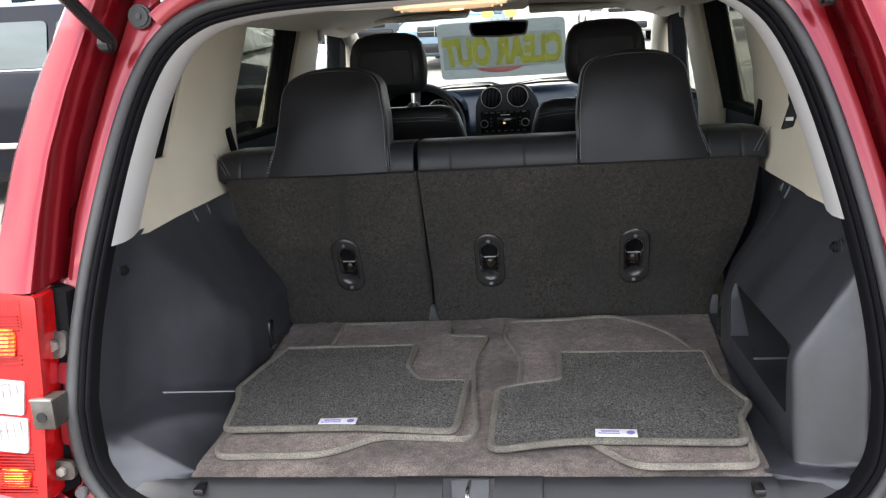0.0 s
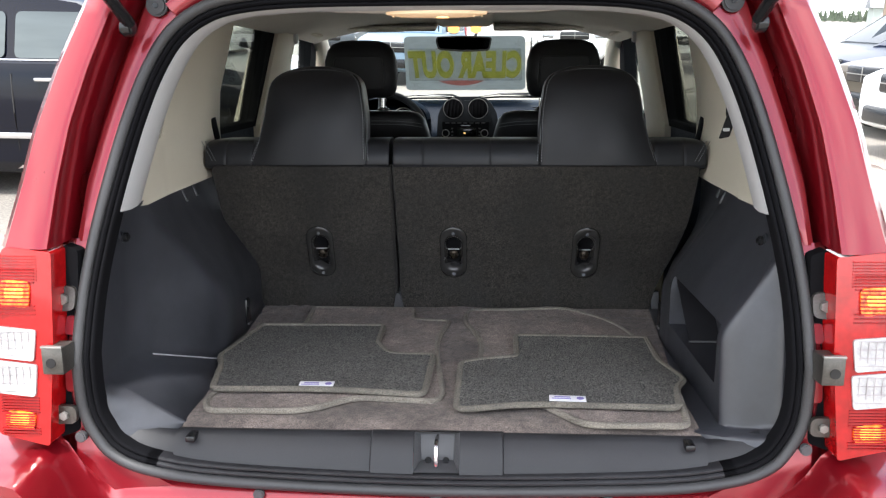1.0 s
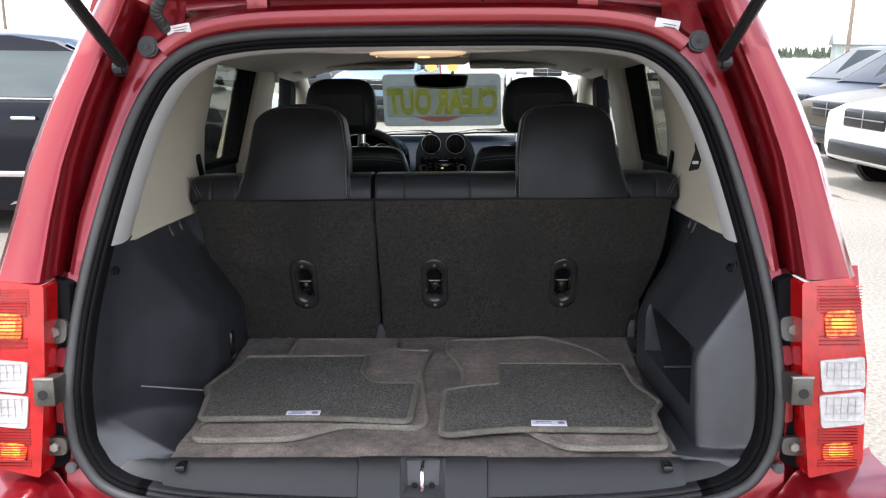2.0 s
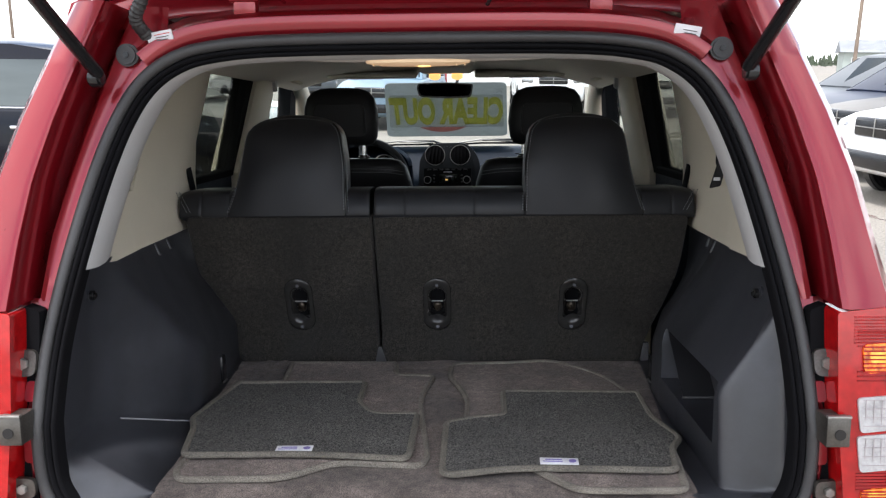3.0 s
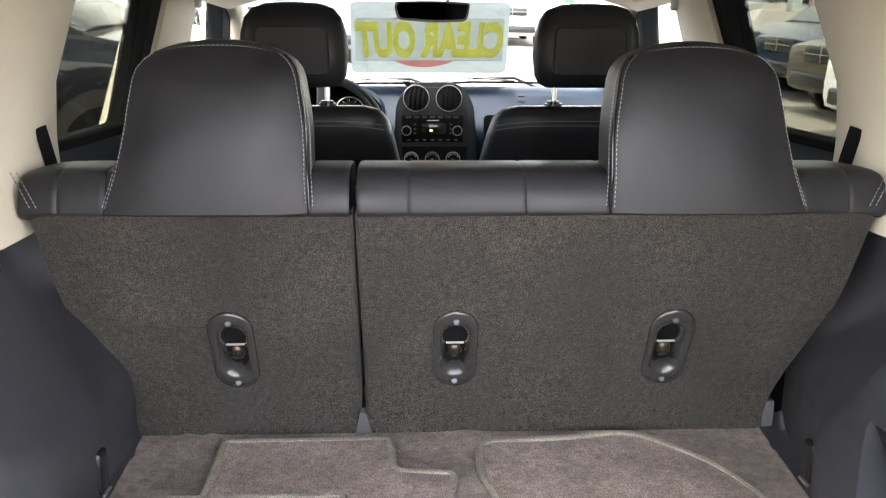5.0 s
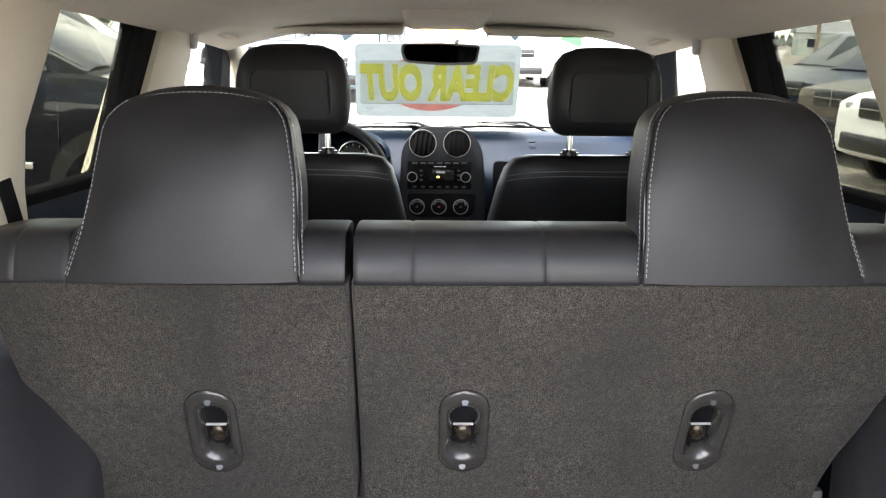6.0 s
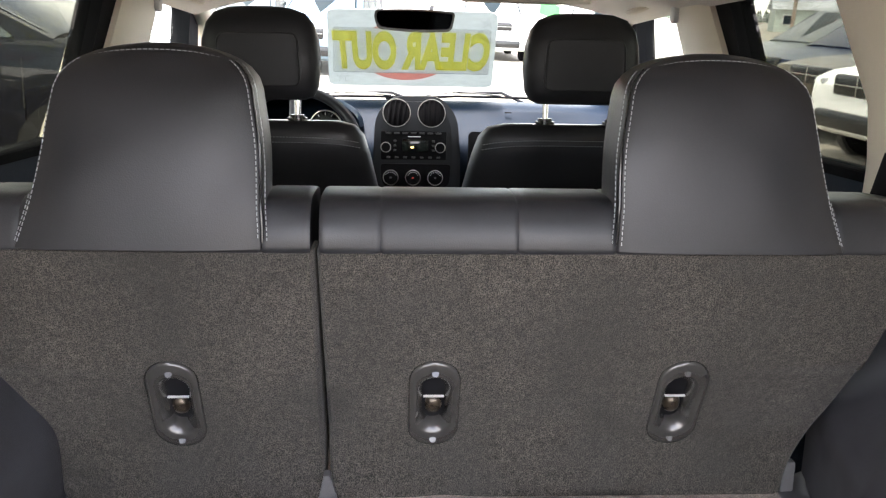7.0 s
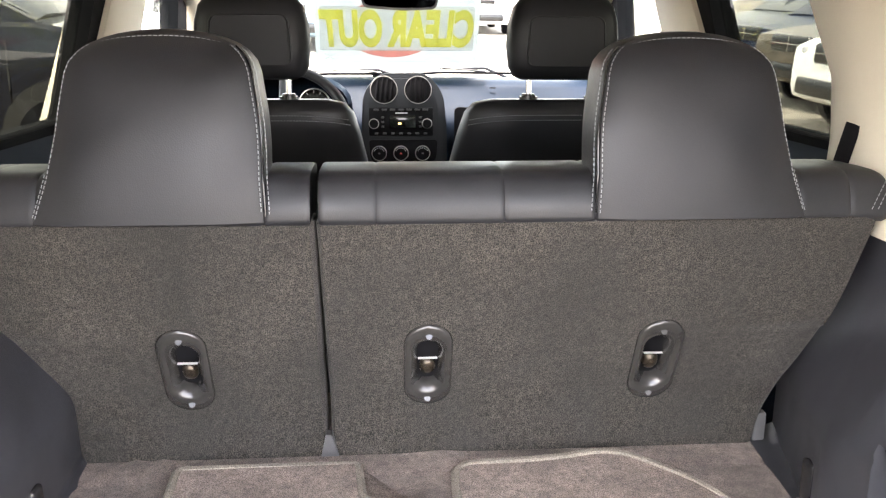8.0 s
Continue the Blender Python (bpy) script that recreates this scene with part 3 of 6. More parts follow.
for s in (-1, 1):
    # solid black block in place of the shade inside a notch
    part("recess", rbox((s * 0.445, 1.262, 0.743), (0.018, 0.036, 0.012), 0.003), GLOSS_BLACK, sill)
part("bolt", disc((-0.016, 1.262, 0.704), 0.006, 0.004, "Y", 10), GLOSS_BLACK, sill)
part("bolt", disc((0.016, 1.262, 0.704), 0.006, 0.004, "Y", 10), GLOSS_BLACK, sill)


def smooth_max(a, b, k):
    h = max(0.0, k - abs(a - b)) / k
    return max(a, b) + h * h * k / 4


def smooth_min(a, b, k):
    return -smooth_max(-a, -b, k)


def side_x(y, z, right=False):
    """Half-width of the cargo bay at y, z: wall, wheel arch with its slanting ridge, and the flare to the floor."""
    if right:
        upper = 0.522 + 0.01 * (y - 1.733) + 0.64 * (z - 0.935) + 0.06 * max(0.0, y - 1.75) + 0.26 * max(0.0, y - 1.80)
        rear = 0.520 - 5.0 * (y - 1.325 - 0.16 * (z - 0.93))
        inner = 0.512 + 0.05 * max(0.0, y - 1.75) + 0.24 * max(0.0, y - 1.86)
        arch = smooth_max(smooth_max(rear, inner, 0.11), upper, 0.012)
    else:
        upper = 0.514 + 0.127 * (y - 1.673) + 0.56 * (z - 0.918)
        rear = 0.510 - 0.52 * (y - 1.668) + 0.06 * (z - 0.85)
        inner = 0.508 + 0.08 * (y - 1.67)
        arch = smooth_max(smooth_max(rear, inner, 0.035), upper, 0.014)
    wall = 0.612 + 0.075 * (y - 1.30)
    edge = float(np.interp(y, [1.283, 1.42, 1.60, 1.75, 2.16], [0.472, 0.474, 0.486, 0.503, 0.536])) + (12.0 if right else 1.7) * max(-0.002, z - 0.754)
    return smooth_min(smooth_min(arch, wall, 0.04), edge, 0.02)


def pocket_depth(y, z):
    """The open tray in the right-hand arch."""
    return 0.078 if 1.362 < y < 1.742 and 0.822 < z < 0.934 else 0.0


def side_trim(side, pocket):
    zs = sorted([0.716, 0.728, 0.738, 0.747, 0.751, 0.755, 0.759, 0.763] + lin(0.745, 1.139, 66) + ([0.8215, 0.8225, 0.9335, 0.9345] if pocket else []))
    ys = lin(0.0, 0.16, 50) + lin(0.16, 1.0, 96)[1:]

    def pt(z, u):
        y0 = y_open(z) + 0.020
        y = y0 + (2.16 - y0) * u
        for lim in (1.362, 1.742):
            if pocket and abs(y - lim) < 0.0042:
                y = lim + (0.0005 if y > lim else -0.0005)
        x = side_x(y, z, pocket)
        rim = float(np.interp(z, [0.745, 0.77, 0.82, 0.9, 1.0, 1.09, 1.16], [0.565, 0.592, 0.603, 0.604, 0.601, 0.589, 0.575]))
        k = max(0.0, 1 - u / 0.05)
        x = x + (max(x, rim + 0.006) - x) * k
        if pocket:
            x += pocket_depth(y, z)
        return (side * x, y, z)

    return sheet(pt, zs, ys)


for side, nm in ((-1, "left"), (1, "right")):
    trim = solo("wall_" + nm, side_trim(side, side > 0), BLACK_PLASTIC, "black grained plastic cargo side trim over the wheel arch", "side trim", kind="structure", angle=50)
    for y in (1.80, 1.90):
        x = side_x(y, 1.11, side > 0)
        part("clip_slot", rbox((side * (x + 0.002), y, 1.112), (0.010, 0.016, 0.036), 0.004, m=pose(0, 0, 0, 0, side * 25)), BLACK_PLASTIC, trim)
    xs_ = side_x(1.42, 1.08, side > 0)
    knob = part("hook_knob", disc((side * (xs_ - 0.004), 1.424, 1.080), 0.009, 0.020, "X", 18, 0.004), GLOSS_BLACK, trim, "black tie-down knob")
    part("knob_ring", disc((side * (xs_ + 0.001), 1.424, 1.080), 0.014, 0.010, "X", 20, 0.003), BLACK_PLASTIC, trim)
    x = side_x(1.895, 0.80, side > 0)
    tie = part("tie_down", rbox((side * (x - 0.001), 1.895, 0.800), (0.012, 0.030, 0.065), 0.005), GLOSS_BLACK, trim, "recessed tie-down loop")
    part("tie_edge", rbox((side * (x - 0.008), 1.893, 0.768), (0.004, 0.028, 0.003)), STEEL, tie)
    if side < 0:
        line = [(-(side_x(y, z) - 0.001), y, z) for y, z in ((y, 0.789 - 0.41 * (y - 1.562)) for y in lin(1.47, 1.64, 20))]
        part("lid_seam", tube(line, 0.0018, 5), SEAM_GREY, trim)
        part("lid_gap", tube([(x_ - 0.0005, y_, z_ - 0.003) for x_, y_, z_ in line], 0.0018, 5), GLOSS_BLACK, trim)
    else:
        part("pocket_ramp", sheet(lambda s, x: (x, 1.739 - 0.142 * s, 0.931 - 0.106 * s), lin(0, 1, 4), [0.523, 0.56, 0.592]), POCKET, trim, "sloping panel inside the side pocket")
        part("pocket_edge", tube([(0.521, 1.597, 0.826), (0.592, 1.597, 0.826)], 0.0022, 6), GREY_PLASTIC, trim)

# ---- upper side trims, pillars, windows ----
def wall_x(z):
    """Half-width of the upper trim at height z (it leans in towards the roof)."""
    return 0.662 - 0.03 * max(0.0, z - 1.15)


def upper_trim(side):
    """Beige panel from the rear band to the rear door, with the quarter window cut through it."""
    b = bmesh.new()
    rear = lambda z: y_open(z) + 0.176
    win0 = lambda z: y_open(z) + 0.205
    win1 = lambda z: 1.745 + (z - 1.25) * 0.74
    front = lambda z: 2.196 + 0.74 * max(0.0, z - 1.335)
    rows = [1.130, 1.16, 1.20, 1.235, 1.25, 1.27, 1.35, 1.45, 1.475, 1.49, 1.52, 1.56]
    grid = []
    for z in rows:
        ys = [rear(z), win0(z), win1(z) - 0.02, win1(z), win1(z) + 0.03, (win1(z) + front(z)) / 2, front(z) - 0.03, front(z) - 0.008, front(z)]
        xo = [-0.04, -0.012, 0, 0, 0, -0.004, -0.002, 0.006, 0.03]
        flare = 0.0
        rim = float(np.interp(z, [1.09, 1.19, 1.305, 1.394, 1.458, 1.498, 1.56], [0.606, 0.586, 0.557, 0.526, 0.489, 0.46, 0.42])) + 0.019
        reach = 0.45 + 0.53 * max(0.0, min(1.0, (z - 1.16) / 0.09))
        xs_p = [rim, rim + reach * (wall_x(z) - rim), wall_x(z) - 0.004] + [wall_x(z) + q for q in xo[3:]]
        ledge = 0.046 * max(0.0, min(1.0, (1.246 - z) / 0.10))
        xs_p = xs_p[:2] + [q - ledge * max(0.0, 1 - max(0.0, y - 1.55) / 0.75) for q, y in zip(xs_p[2:], ys[2:])]
        if z < 1.15:
            xs_p = xs_p[:1] + [min(q, side_x(y, 1.13, side > 0) - 0.006) for q, y in zip(xs_p[1:], ys[1:])]
        grid.append([b.verts.new((side * xs_p[i], y, z)) for i, y in enumerate(ys)])
    for r in range(len(rows) - 1):
        for c in range(8):
            hole = 4 <= r < 8 and c in (1, 2)
            if not hole:
                b.faces.new((grid[r][c], grid[r + 1][c], grid[r + 1][c + 1], grid[r][c + 1]))
    bmesh.ops.recalc_face_normals(b, faces=b.faces)
    # the window reveal
    loop = [grid[4][1], grid[4][2], grid[4][3]] + [grid[r][3] for r in (5, 6, 7, 8)] + [grid[8][2], grid[8][1]] + [grid[r][1] for r in (7, 6, 5)]
    outer = [b.verts.new(Vector(v.co) + Vector((side * 0.010, 0, 0))) for v in loop]
    k = len(loop)
    for i in range(k):
        j = (i + 1) % k
        b.faces.new((loop[i], loop[j], outer[j], outer[i]))
    return b


def ring_frame(inner, outer, o0, o1, place):
    b = bmesh.new()
    k = len(inner)
    vs = [[b.verts.new(place(p[0], p[1], o)) for p in lp] for lp, o in ((outer, o0), (inner, o0), (inner, o1), (outer, o1))]
    for q in range(4):
        for i in range(k):
            j = (i + 1) % k
            b.faces.new((vs[q][i], vs[q][j], vs[(q + 1) % 4][j], vs[(q + 1) % 4][i]))
    bmesh.ops.recalc_face_normals(b, faces=b.faces)
    return b


for side, nm in ((-1, "left"), (1, "right")):
    up = part("quarter_trim", upper_trim(side), BEIGE, car, "beige plastic quarter panel", 30)
    # quarter glass with its black border
    def q_at(y, z, o):
        return (side * (wall_x(z) + 0.011 + o), y, z)
    part("quarter_glass", slab(rounded([(1.42, 1.20, 0.03), (1.86, 1.20, 0.03), (1.99, 1.51, 0.03), (1.50, 1.51, 0.03)], 4), 0, 0.004, place=lambda y, z, o: q_at(y, z, o)), TINT_DARK, up, "dark tinted quarter window")
    part("glass_border", ring_frame(rounded([(1.47, 1.262, 0.03), (1.742, 1.262, 0.05), (1.893, 1.465, 0.02), (1.60, 1.465, 0.02)], 5), rounded([(1.40, 1.225, 0.03), (1.80, 1.225, 0.04), (2.00, 1.50, 0.03), (1.50, 1.50, 0.03)], 5), -0.003, 0.0, q_at), RUBBER_DARK, up, "black glass border")
    # rear door: inner panel, frame, glass
    door = part("rear_door", slab(rounded([(2.05, 0.45, 0.1), (2.90, 0.40, 0.1), (2.86, 1.232, 0.03), (2.10, 1.232, 0.03)], 5), 0.0, 0.10, place=lambda y, z, o: (side * (0.690 + o), y, z)), DASH, car, "dark rear door lining")
    part("belt_strip", tube([(side * 0.692, 2.12, 1.236), (side * 0.692, 2.84, 1.250)], 0.010, 8), RUBBER_DARK, door)
    fr_in = rounded([(2.105, 1.240, 0.02), (2.610, 1.252, 0.02), (2.825, 1.578, 0.05), (2.360, 1.572, 0.05)], 5)
    fr_out = rounded([(2.060, 1.225, 0.03), (2.715, 1.235, 0.03), (2.945, 1.612, 0.06), (2.315, 1.605, 0.06)], 5)
    lean = lambda y, z, o: (side * (0.705 - 0.03 * (z - 1.15) + o), y, z)
    part("window_frame", ring_frame(fr_in, fr_out, -0.020, 0.035, lean), RUBBER_DARK, door, "black door frame and seal")
    part("door_glass", slab(fr_out, 0.004, 0.008, place=lean), TINT, door, "dark tinted door glass")
    # B pillar
    bx = lambda z: 0.672 - 0.03 * (z - 1.15)
    b0, b1 = (lambda z: 2.785 + 0.87 * (max(z, 1.24) - 1.43)), (lambda z: 3.035 + 0.80 * (max(z, 1.24) - 1.43))
    bp = part("b_pillar", loft([[(side * bx(z), b0(z), z), (side * (bx(z) - 0.016), b0(z) + 0.03, z), (side * (bx(z) - 0.020), b1(z) - 0.05, z), (side * bx(z), b1(z), z), (side * (bx(z) + 0.09), b1(z), z), (side * (bx(z) + 0.09), b0(z), z)] for z in (0.45, 0.9, 1.24, 1.40, 1.58, 1.63)]), BEIGE, car, "beige pillar trim")
    part("belt_anchor", rbox((side * 0.638, 3.06, 1.545), (0.02, 0.035, 0.05), 0.008), GREIGE, bp, "seat belt height adjuster")
    part("belt_slot", rbox((side * 0.648, 2.965, 1.40), (0.006, 0.014, 0.10), 0.003, m=pose(0, 0, 0, -38, side * -2)), RUBBER, bp, "dark seat belt slot")
    # front door
    fd = part("front_door", slab(rounded([(2.95, 0.40, 0.1), (3.95, 0.40, 0.1), (3.95, 1.24, 0.03), (2.95, 1.245, 0.03)], 5), 0.0, 0.10, place=lambda y, z, o: (side * (0.70 + o), y, z)), DASH, car, "dark front door lining")
    f_in = rounded([(2.90, 1.262, 0.02), (3.45, 1.262, 0.03), (3.535, 1.590, 0.05), (3.14, 1.600, 0.03)], 5)
    f_out = rounded([(2.86, 1.24, 0.02), (3.60, 1.24, 0.02), (3.63, 1.625, 0.05), (3.10, 1.635, 0.03)], 5)
    part("window_frame", ring_frame(f_in, f_out, -0.020, 0.035, lean), RUBBER_DARK, fd, "black door frame and seal")
    part("door_glass", slab(f_out, 0.004, 0.008, place=lean), GLASS, fd, "clear door glass").visible_shadow = False
    # A pillar
    part("a_pillar", tube([(side * 0.71, 4.10, 1.18), (side * 0.69, 3.92, 1.33), (side * 0.668, 3.70, 1.53), (side * 0.655, 3.50, 1.615), (side * 0.65, 3.2, 1.64)], [0.06, 0.05, 0.045, 0.04, 0.035], 10), BEIGE, car, "beige windscreen pillar trim")
    # rear seat belt at the C pillar
    part("rear_belt", rbox((side * 0.652, 2.12, 1.235), (0.003, 0.040, 0.10), 0.001, m=pose(0, 0, 0, 12, side * 6)), RUBBER_DARK, car, "black rear seat belt")
    # outer body side, wheels
    def outer_side(y, i):
        prof_ = [(0.80, 0.30), (0.86, 0.36), (0.875, 0.60), (0.870, 0.95), (0.855, 1.15), (0.83, 1.21)]
        x, z = prof_[i]
        nose = max(0.0, (y - 4.9) / 0.55)
        tail = max(0.0, (1.75 - y) / 0.45)
        return (side * (x - 0.10 * nose ** 2 - 0.075 * min(1.3, tail) ** 1.5), y, z - (0.10 * tail if i == 5 else 0))
    part("body_side", sheet(outer_side, lin(1.46, 5.42, 40), range(6)), RED, car, "red metallic body side")
    part("roof_rail_panel", sheet(lambda y, i: [(side * (0.83 - 0.0), y, 1.21), (side * 0.80, y, 1.215), (side * 0.79, y, 1.222)][i], lin(1.4, 4.0, 20), range(3)), RED, car)
    part("cant_rail", tube([(side * 0.655, 1.56, 1.60), (side * 0.665, 2.2, 1.635), (side * 0.665, 3.0, 1.645), (side * 0.64, 3.35, 1.645)], 0.032, 8), RED, car)
    part("c_post", loft([[(side * x_, y_, z) for x_, y_ in ((0.715 - 0.12 * (z - 1.2), 1.95 + 0.7 * (z - 1.2)), (0.715 - 0.12 * (z - 1.2), 2.05 + 0.70 * (z - 1.2)), (0.80 - 0.25 * (z - 1.2), 2.05 + 0.70 * (z - 1.2)), (0.80 - 0.25 * (z - 1.2), 1.95 + 0.7 * (z - 1.2)))] for z in (1.19, 1.62)]), RED, car)
    for yw in (1.98, 4.60):
        w = part("wheel", disc((side * 0.775, yw, 0.345 + 0.085 * (yw - 1.9)), 0.345, 0.215, "X", 40, 0.03), RUBBER_DARK, car, "black tyre on an alloy wheel")
        part("rim", disc((side * 0.880, yw, 0.345 + 0.085 * (yw - 1.9)), 0.225, 0.02, "X", 32, 0.006), STEEL, w)

part("roof", sheet(lambda y, u: (u * (0.66 + 0.02 * math.sin((y - 1.5) / 1.9 * math.pi)), y, 1.692 - 0.045 * abs(u) ** 3 - 0.03 * max(0, (y - 3.1) / 0.3) ** 2), lin(1.50, 3.42, 20), lin(-1, 1, 21), 0.01), RED, car, "red roof")
part("hood", sheet(lambda y, u: (u * 0.80, y, 1.20 - 0.05 * abs(u) ** 3 - 0.06 * (y - 4.05) - 0.25 * max(0, (y - 5.25) / 0.2) ** 2), lin(4.02, 5.42, 16), lin(-1, 1, 21)), RED, car, "red bonnet")
part("front_face", rbox((0, 5.40, 0.68), (1.50, 0.12, 0.72), 0.05), RED, car, "red front end")
part("underbody", rbox((0, 3.2, 0.36), (1.52, 3.9, 0.10), 0.03), GLOSS_BLACK, car, "dark underbody")
part("cabin_floor", rbox((0, 3.1, 0.46), (1.40, 1.9, 0.04), 0.01), CARPET, car, "dark cabin carpet")
part("front_bulkhead", rbox((0, 4.02, 0.85), (1.40, 0.06, 0.72), 0.02), BLACK_PLASTIC, car)
part("cargo_underfloor", rbox((0, 1.72, 0.60), (1.30, 0.84, 0.10), 0.02), GLOSS_BLACK, car)

# ---- headliner ----
def headliner_pt(u, v):
    y = 1.545 + 1.91 * v
    mid = float(np.interp(y, [1.455, 1.52, 1.62, 1.85, 2.4, 3.0, 3.455], [1.512, 1.535, 1.575, 1.605, 1.625, 1.632, 1.622]))
    half = float(np.interp(y, [1.455, 1.6, 2.0, 3.0, 3.455], [0.50, 0.61, 0.665, 0.665, 0.645]))
    return (u * half, y, mid - 0.075 * abs(u) ** 3.0)
ceiling = solo("ceiling", sheet(headliner_pt, lin(-1, 1, 31), lin(0, 1, 41), 0.008), HEADLINER, "beige cloth headliner", "headliner", kind="structure")

# cargo dome lamp in a bulge of the header
dome = thing("dome_lamp", "oval cargo lamp glowing warm in the headliner", "lamp", (0, 1.53, 1.52))
hump = [[(0.29 * k * math.cos(a), 1.525 + 0.075 * k * math.sin(a), z) for a in (2 * math.pi * i / 36 for i in range(36))] for k, z in ((1.0, 1.545), (0.93, 1.518), (0.75, 1.507), (0.40, 1.505))]
part("housing", loft(hump, caps=True), HEADLINER, dome)
part("lens", loft([[(-0.012 + 0.100 * k * math.cos(a), 1.522 + 0.038 * k * math.sin(a), z) for a in (2 * math.pi * i / 32 for i in range(32))] for k, z in ((1.0, 1.508), (0.96, 1.500), (0.7, 1.496), (0.3, 1.495))]), DOME_LENS, dome, "ribbed amber-lit lens")
part("bulb", disc((0.0, 1.515, 1.4955), 0.012, 0.004, "Z", 16), WARM_LAMP, dome, "glowing bulb")
for i in range(12):
    part("rib", rbox((-0.095 + 0.0155 * i, 1.522, 1.4965), (0.0025, 0.045 * math.sin(math.pi * (i + 1.5) / 14), 0.002)), DOME_LENS, dome)

# ---- rear seatbacks ----
def back_y(z):
    return float(np.interp(z, [0.73, 0.80, 0.867, 0.976, 1.18, 1.3], [2.098, 2.103, 2.092, 2.045, 1.957, 1.905]))


def soft_back(z):
    """The seatback's line with its foot bent softly upright."""
    return flat_y(z) - 0.05 * max(0.0, (0.880 - z) / 0.135) ** 1.6


def flat_y(z):
    return 2.045 - 0.4314 * (z - 0.976)


def latch_at(lx, u, v, o):
    """A place on a latch bezel: u across, v up the seatback, o out of it."""
    up, nrm = Vector((0, -0.43, 1)).normalized(), Vector((0, -1, -0.43)).normalized()
    return tuple(Vector((lx + u, back_y(0.921), 0.921)) + up * v + nrm * o)


def oblong(w, h, n=8, dv=0.0):
    out = []
    for q in range(4):
        for a in lin(q * math.pi / 2 + (0.02 if q in (0, 2) else 0.0), (q + 1) * math.pi / 2, n):
            out.append((w * math.cos(a), dv + (h - w) * (1 if q < 2 else -1) + w * math.sin(a)))
    return [p for i, p in enumerate(out) if (Vector(p) - Vector(out[i - 1])).length > 1e-5]


def seatback(x0, x1, outer, latches, heads, seams, label):
    """One folding rear seatback; outer: -1 or 1, the side where it is cut away over the wheel arch."""
    root = thing("rear_seatback", label, "car seat", ((x0 + x1) / 2, 2.2, 0.74), "rear seatbacks")
    sgn = outer
    xo, xi = (x0, x1) if outer < 0 else (x1, x0)
    # carpeted back: outline in (x, z)
    out = rounded([(xi + sgn * 0.003, 0.745, 0.02), (xi, 1.15, 0.01), (xi, 1.168, 0.004), (xo - sgn * 0.02, 1.172, 0.004), (xo, 1.166, 0.01), (xo - sgn * 0.004, 1.02, 0.06), (xo - sgn * 0.030, 0.915, 0.08), (xo - sgn * 0.075, 0.80, 0.05), (xo - sgn * 0.085, 0.742, 0.03)], 6)
    if outer > 0:
        out = out[::-1]
    b = bmesh.new()
    k = len(out)
    cx, cz = sum(p[0] for p in out) / k, sum(p[1] for p in out) / k
    rings = []
    for inset, push in ((0.0, 0.06), (0.0, 0.014), (0.0015, 0.006), (0.006, 0.0)):
        rings.append([(p[0] + math.copysign(inset, cx - p[0]), flat_y(p[1]) + push, p[1] + math.copysign(inset, cz - p[1])) for p in out])
    vs = [[b.verts.new(p) for p in r] for r in rings]
    for r0, r1 in zip(vs, vs[1:]):
        for i in range(k):
            j = (i + 1) % k
            b.faces.new((r0[i], r0[j], r1[j], r1[i]))
    edges = [b.edges.get((vs[-1][i], vs[-1][(i + 1) % k])) for i in range(k)]
    for lx in latches:
        hole = [b.verts.new(latch_at(lx, u, v, 0.0)) for u, v in oblong(0.034, 0.080, 8)]
        edges += [b.edges.new((hole[i], hole[(i + 1) % len(hole)])) for i in range(len(hole))]
    bmesh.ops.triangle_fill(b, use_beauty=True, use_dissolve=False, edges=edges)
    for zc in (0.875, 0.86, 0.845, 0.83, 0.81, 0.79, 0.77):
        bmesh.ops.bisect_plane(b, geom=b.verts[:] + b.edges[:] + b.faces[:], plane_co=(0, 0, zc), plane_no=(0, 0, 1))
    for v in b.verts:
        if v.co.z < 0.88:
            v.co.y += soft_back(v.co.z) - flat_y(v.co.z)
    bmesh.ops.recalc_face_normals(b, faces=b.faces)
    carpet = part("carpet_back", b, SEAT_CARPET, root, "charcoal carpet covering")
    # leather front cushion, behind
    part("cushion", loft([[(x_, back_y(z) + 0.055, z), (x_, back_y(z) + 0.15, z)] + [(x2, back_y(z) + 0.15, z), (x2, back_y(z) + 0.055, z)] for z, x_, x2 in ((0.72, xi + sgn * 0.02, xo - sgn * 0.10), (0.95, xi + sgn * 0.005, xo - sgn * 0.02), (1.17, xi + sgn * 0.004, xo - sgn * 0.004))]), LEATHER, root)
    # padded leather top roll
    def roll(xa, xb, nm, drop_a=0.0, drop_b=0.0):
        n = max(8, int(abs(xb - xa) / 0.004))
        rg = []
        for i in range(n + 1):
            t = i / n
            x = xa + (xb - xa) * t
            endk = min(1.0, min(t, 1 - t) * abs(xb - xa) / 0.006)
            pinch = 1 - 0.028 * (1 - endk) ** 3
            zt = 1.232 - drop_a * (1 - t) ** 2 - drop_b * t ** 2
            ring_ = []
            for a in lin(0, 2 * math.pi, 21)[:-1]:
                ca, sa = math.cos(a), math.sin(a)
                sup = lambda v: math.copysign(abs(v) ** 0.50, v)
                zc, hh = (zt + 1.155) / 2, (zt - 1.155) / 2
                zz = zc + hh * sup(sa) * pinch
                ring_.append((x, 2.028 + 0.070 * sup(ca) * pinch + 0.32 * (zz - 1.172), zz))
            rg.append(ring_)
        return part(nm, loft(rg), LEATHER, root, "black leather top roll", 60)
    cuts = [xi + sgn * 0.004] + seams + [xo - sgn * 0.045]
    for a_, b_ in zip(cuts, cuts[1:]):
        roll(a_, b_, "top_roll")
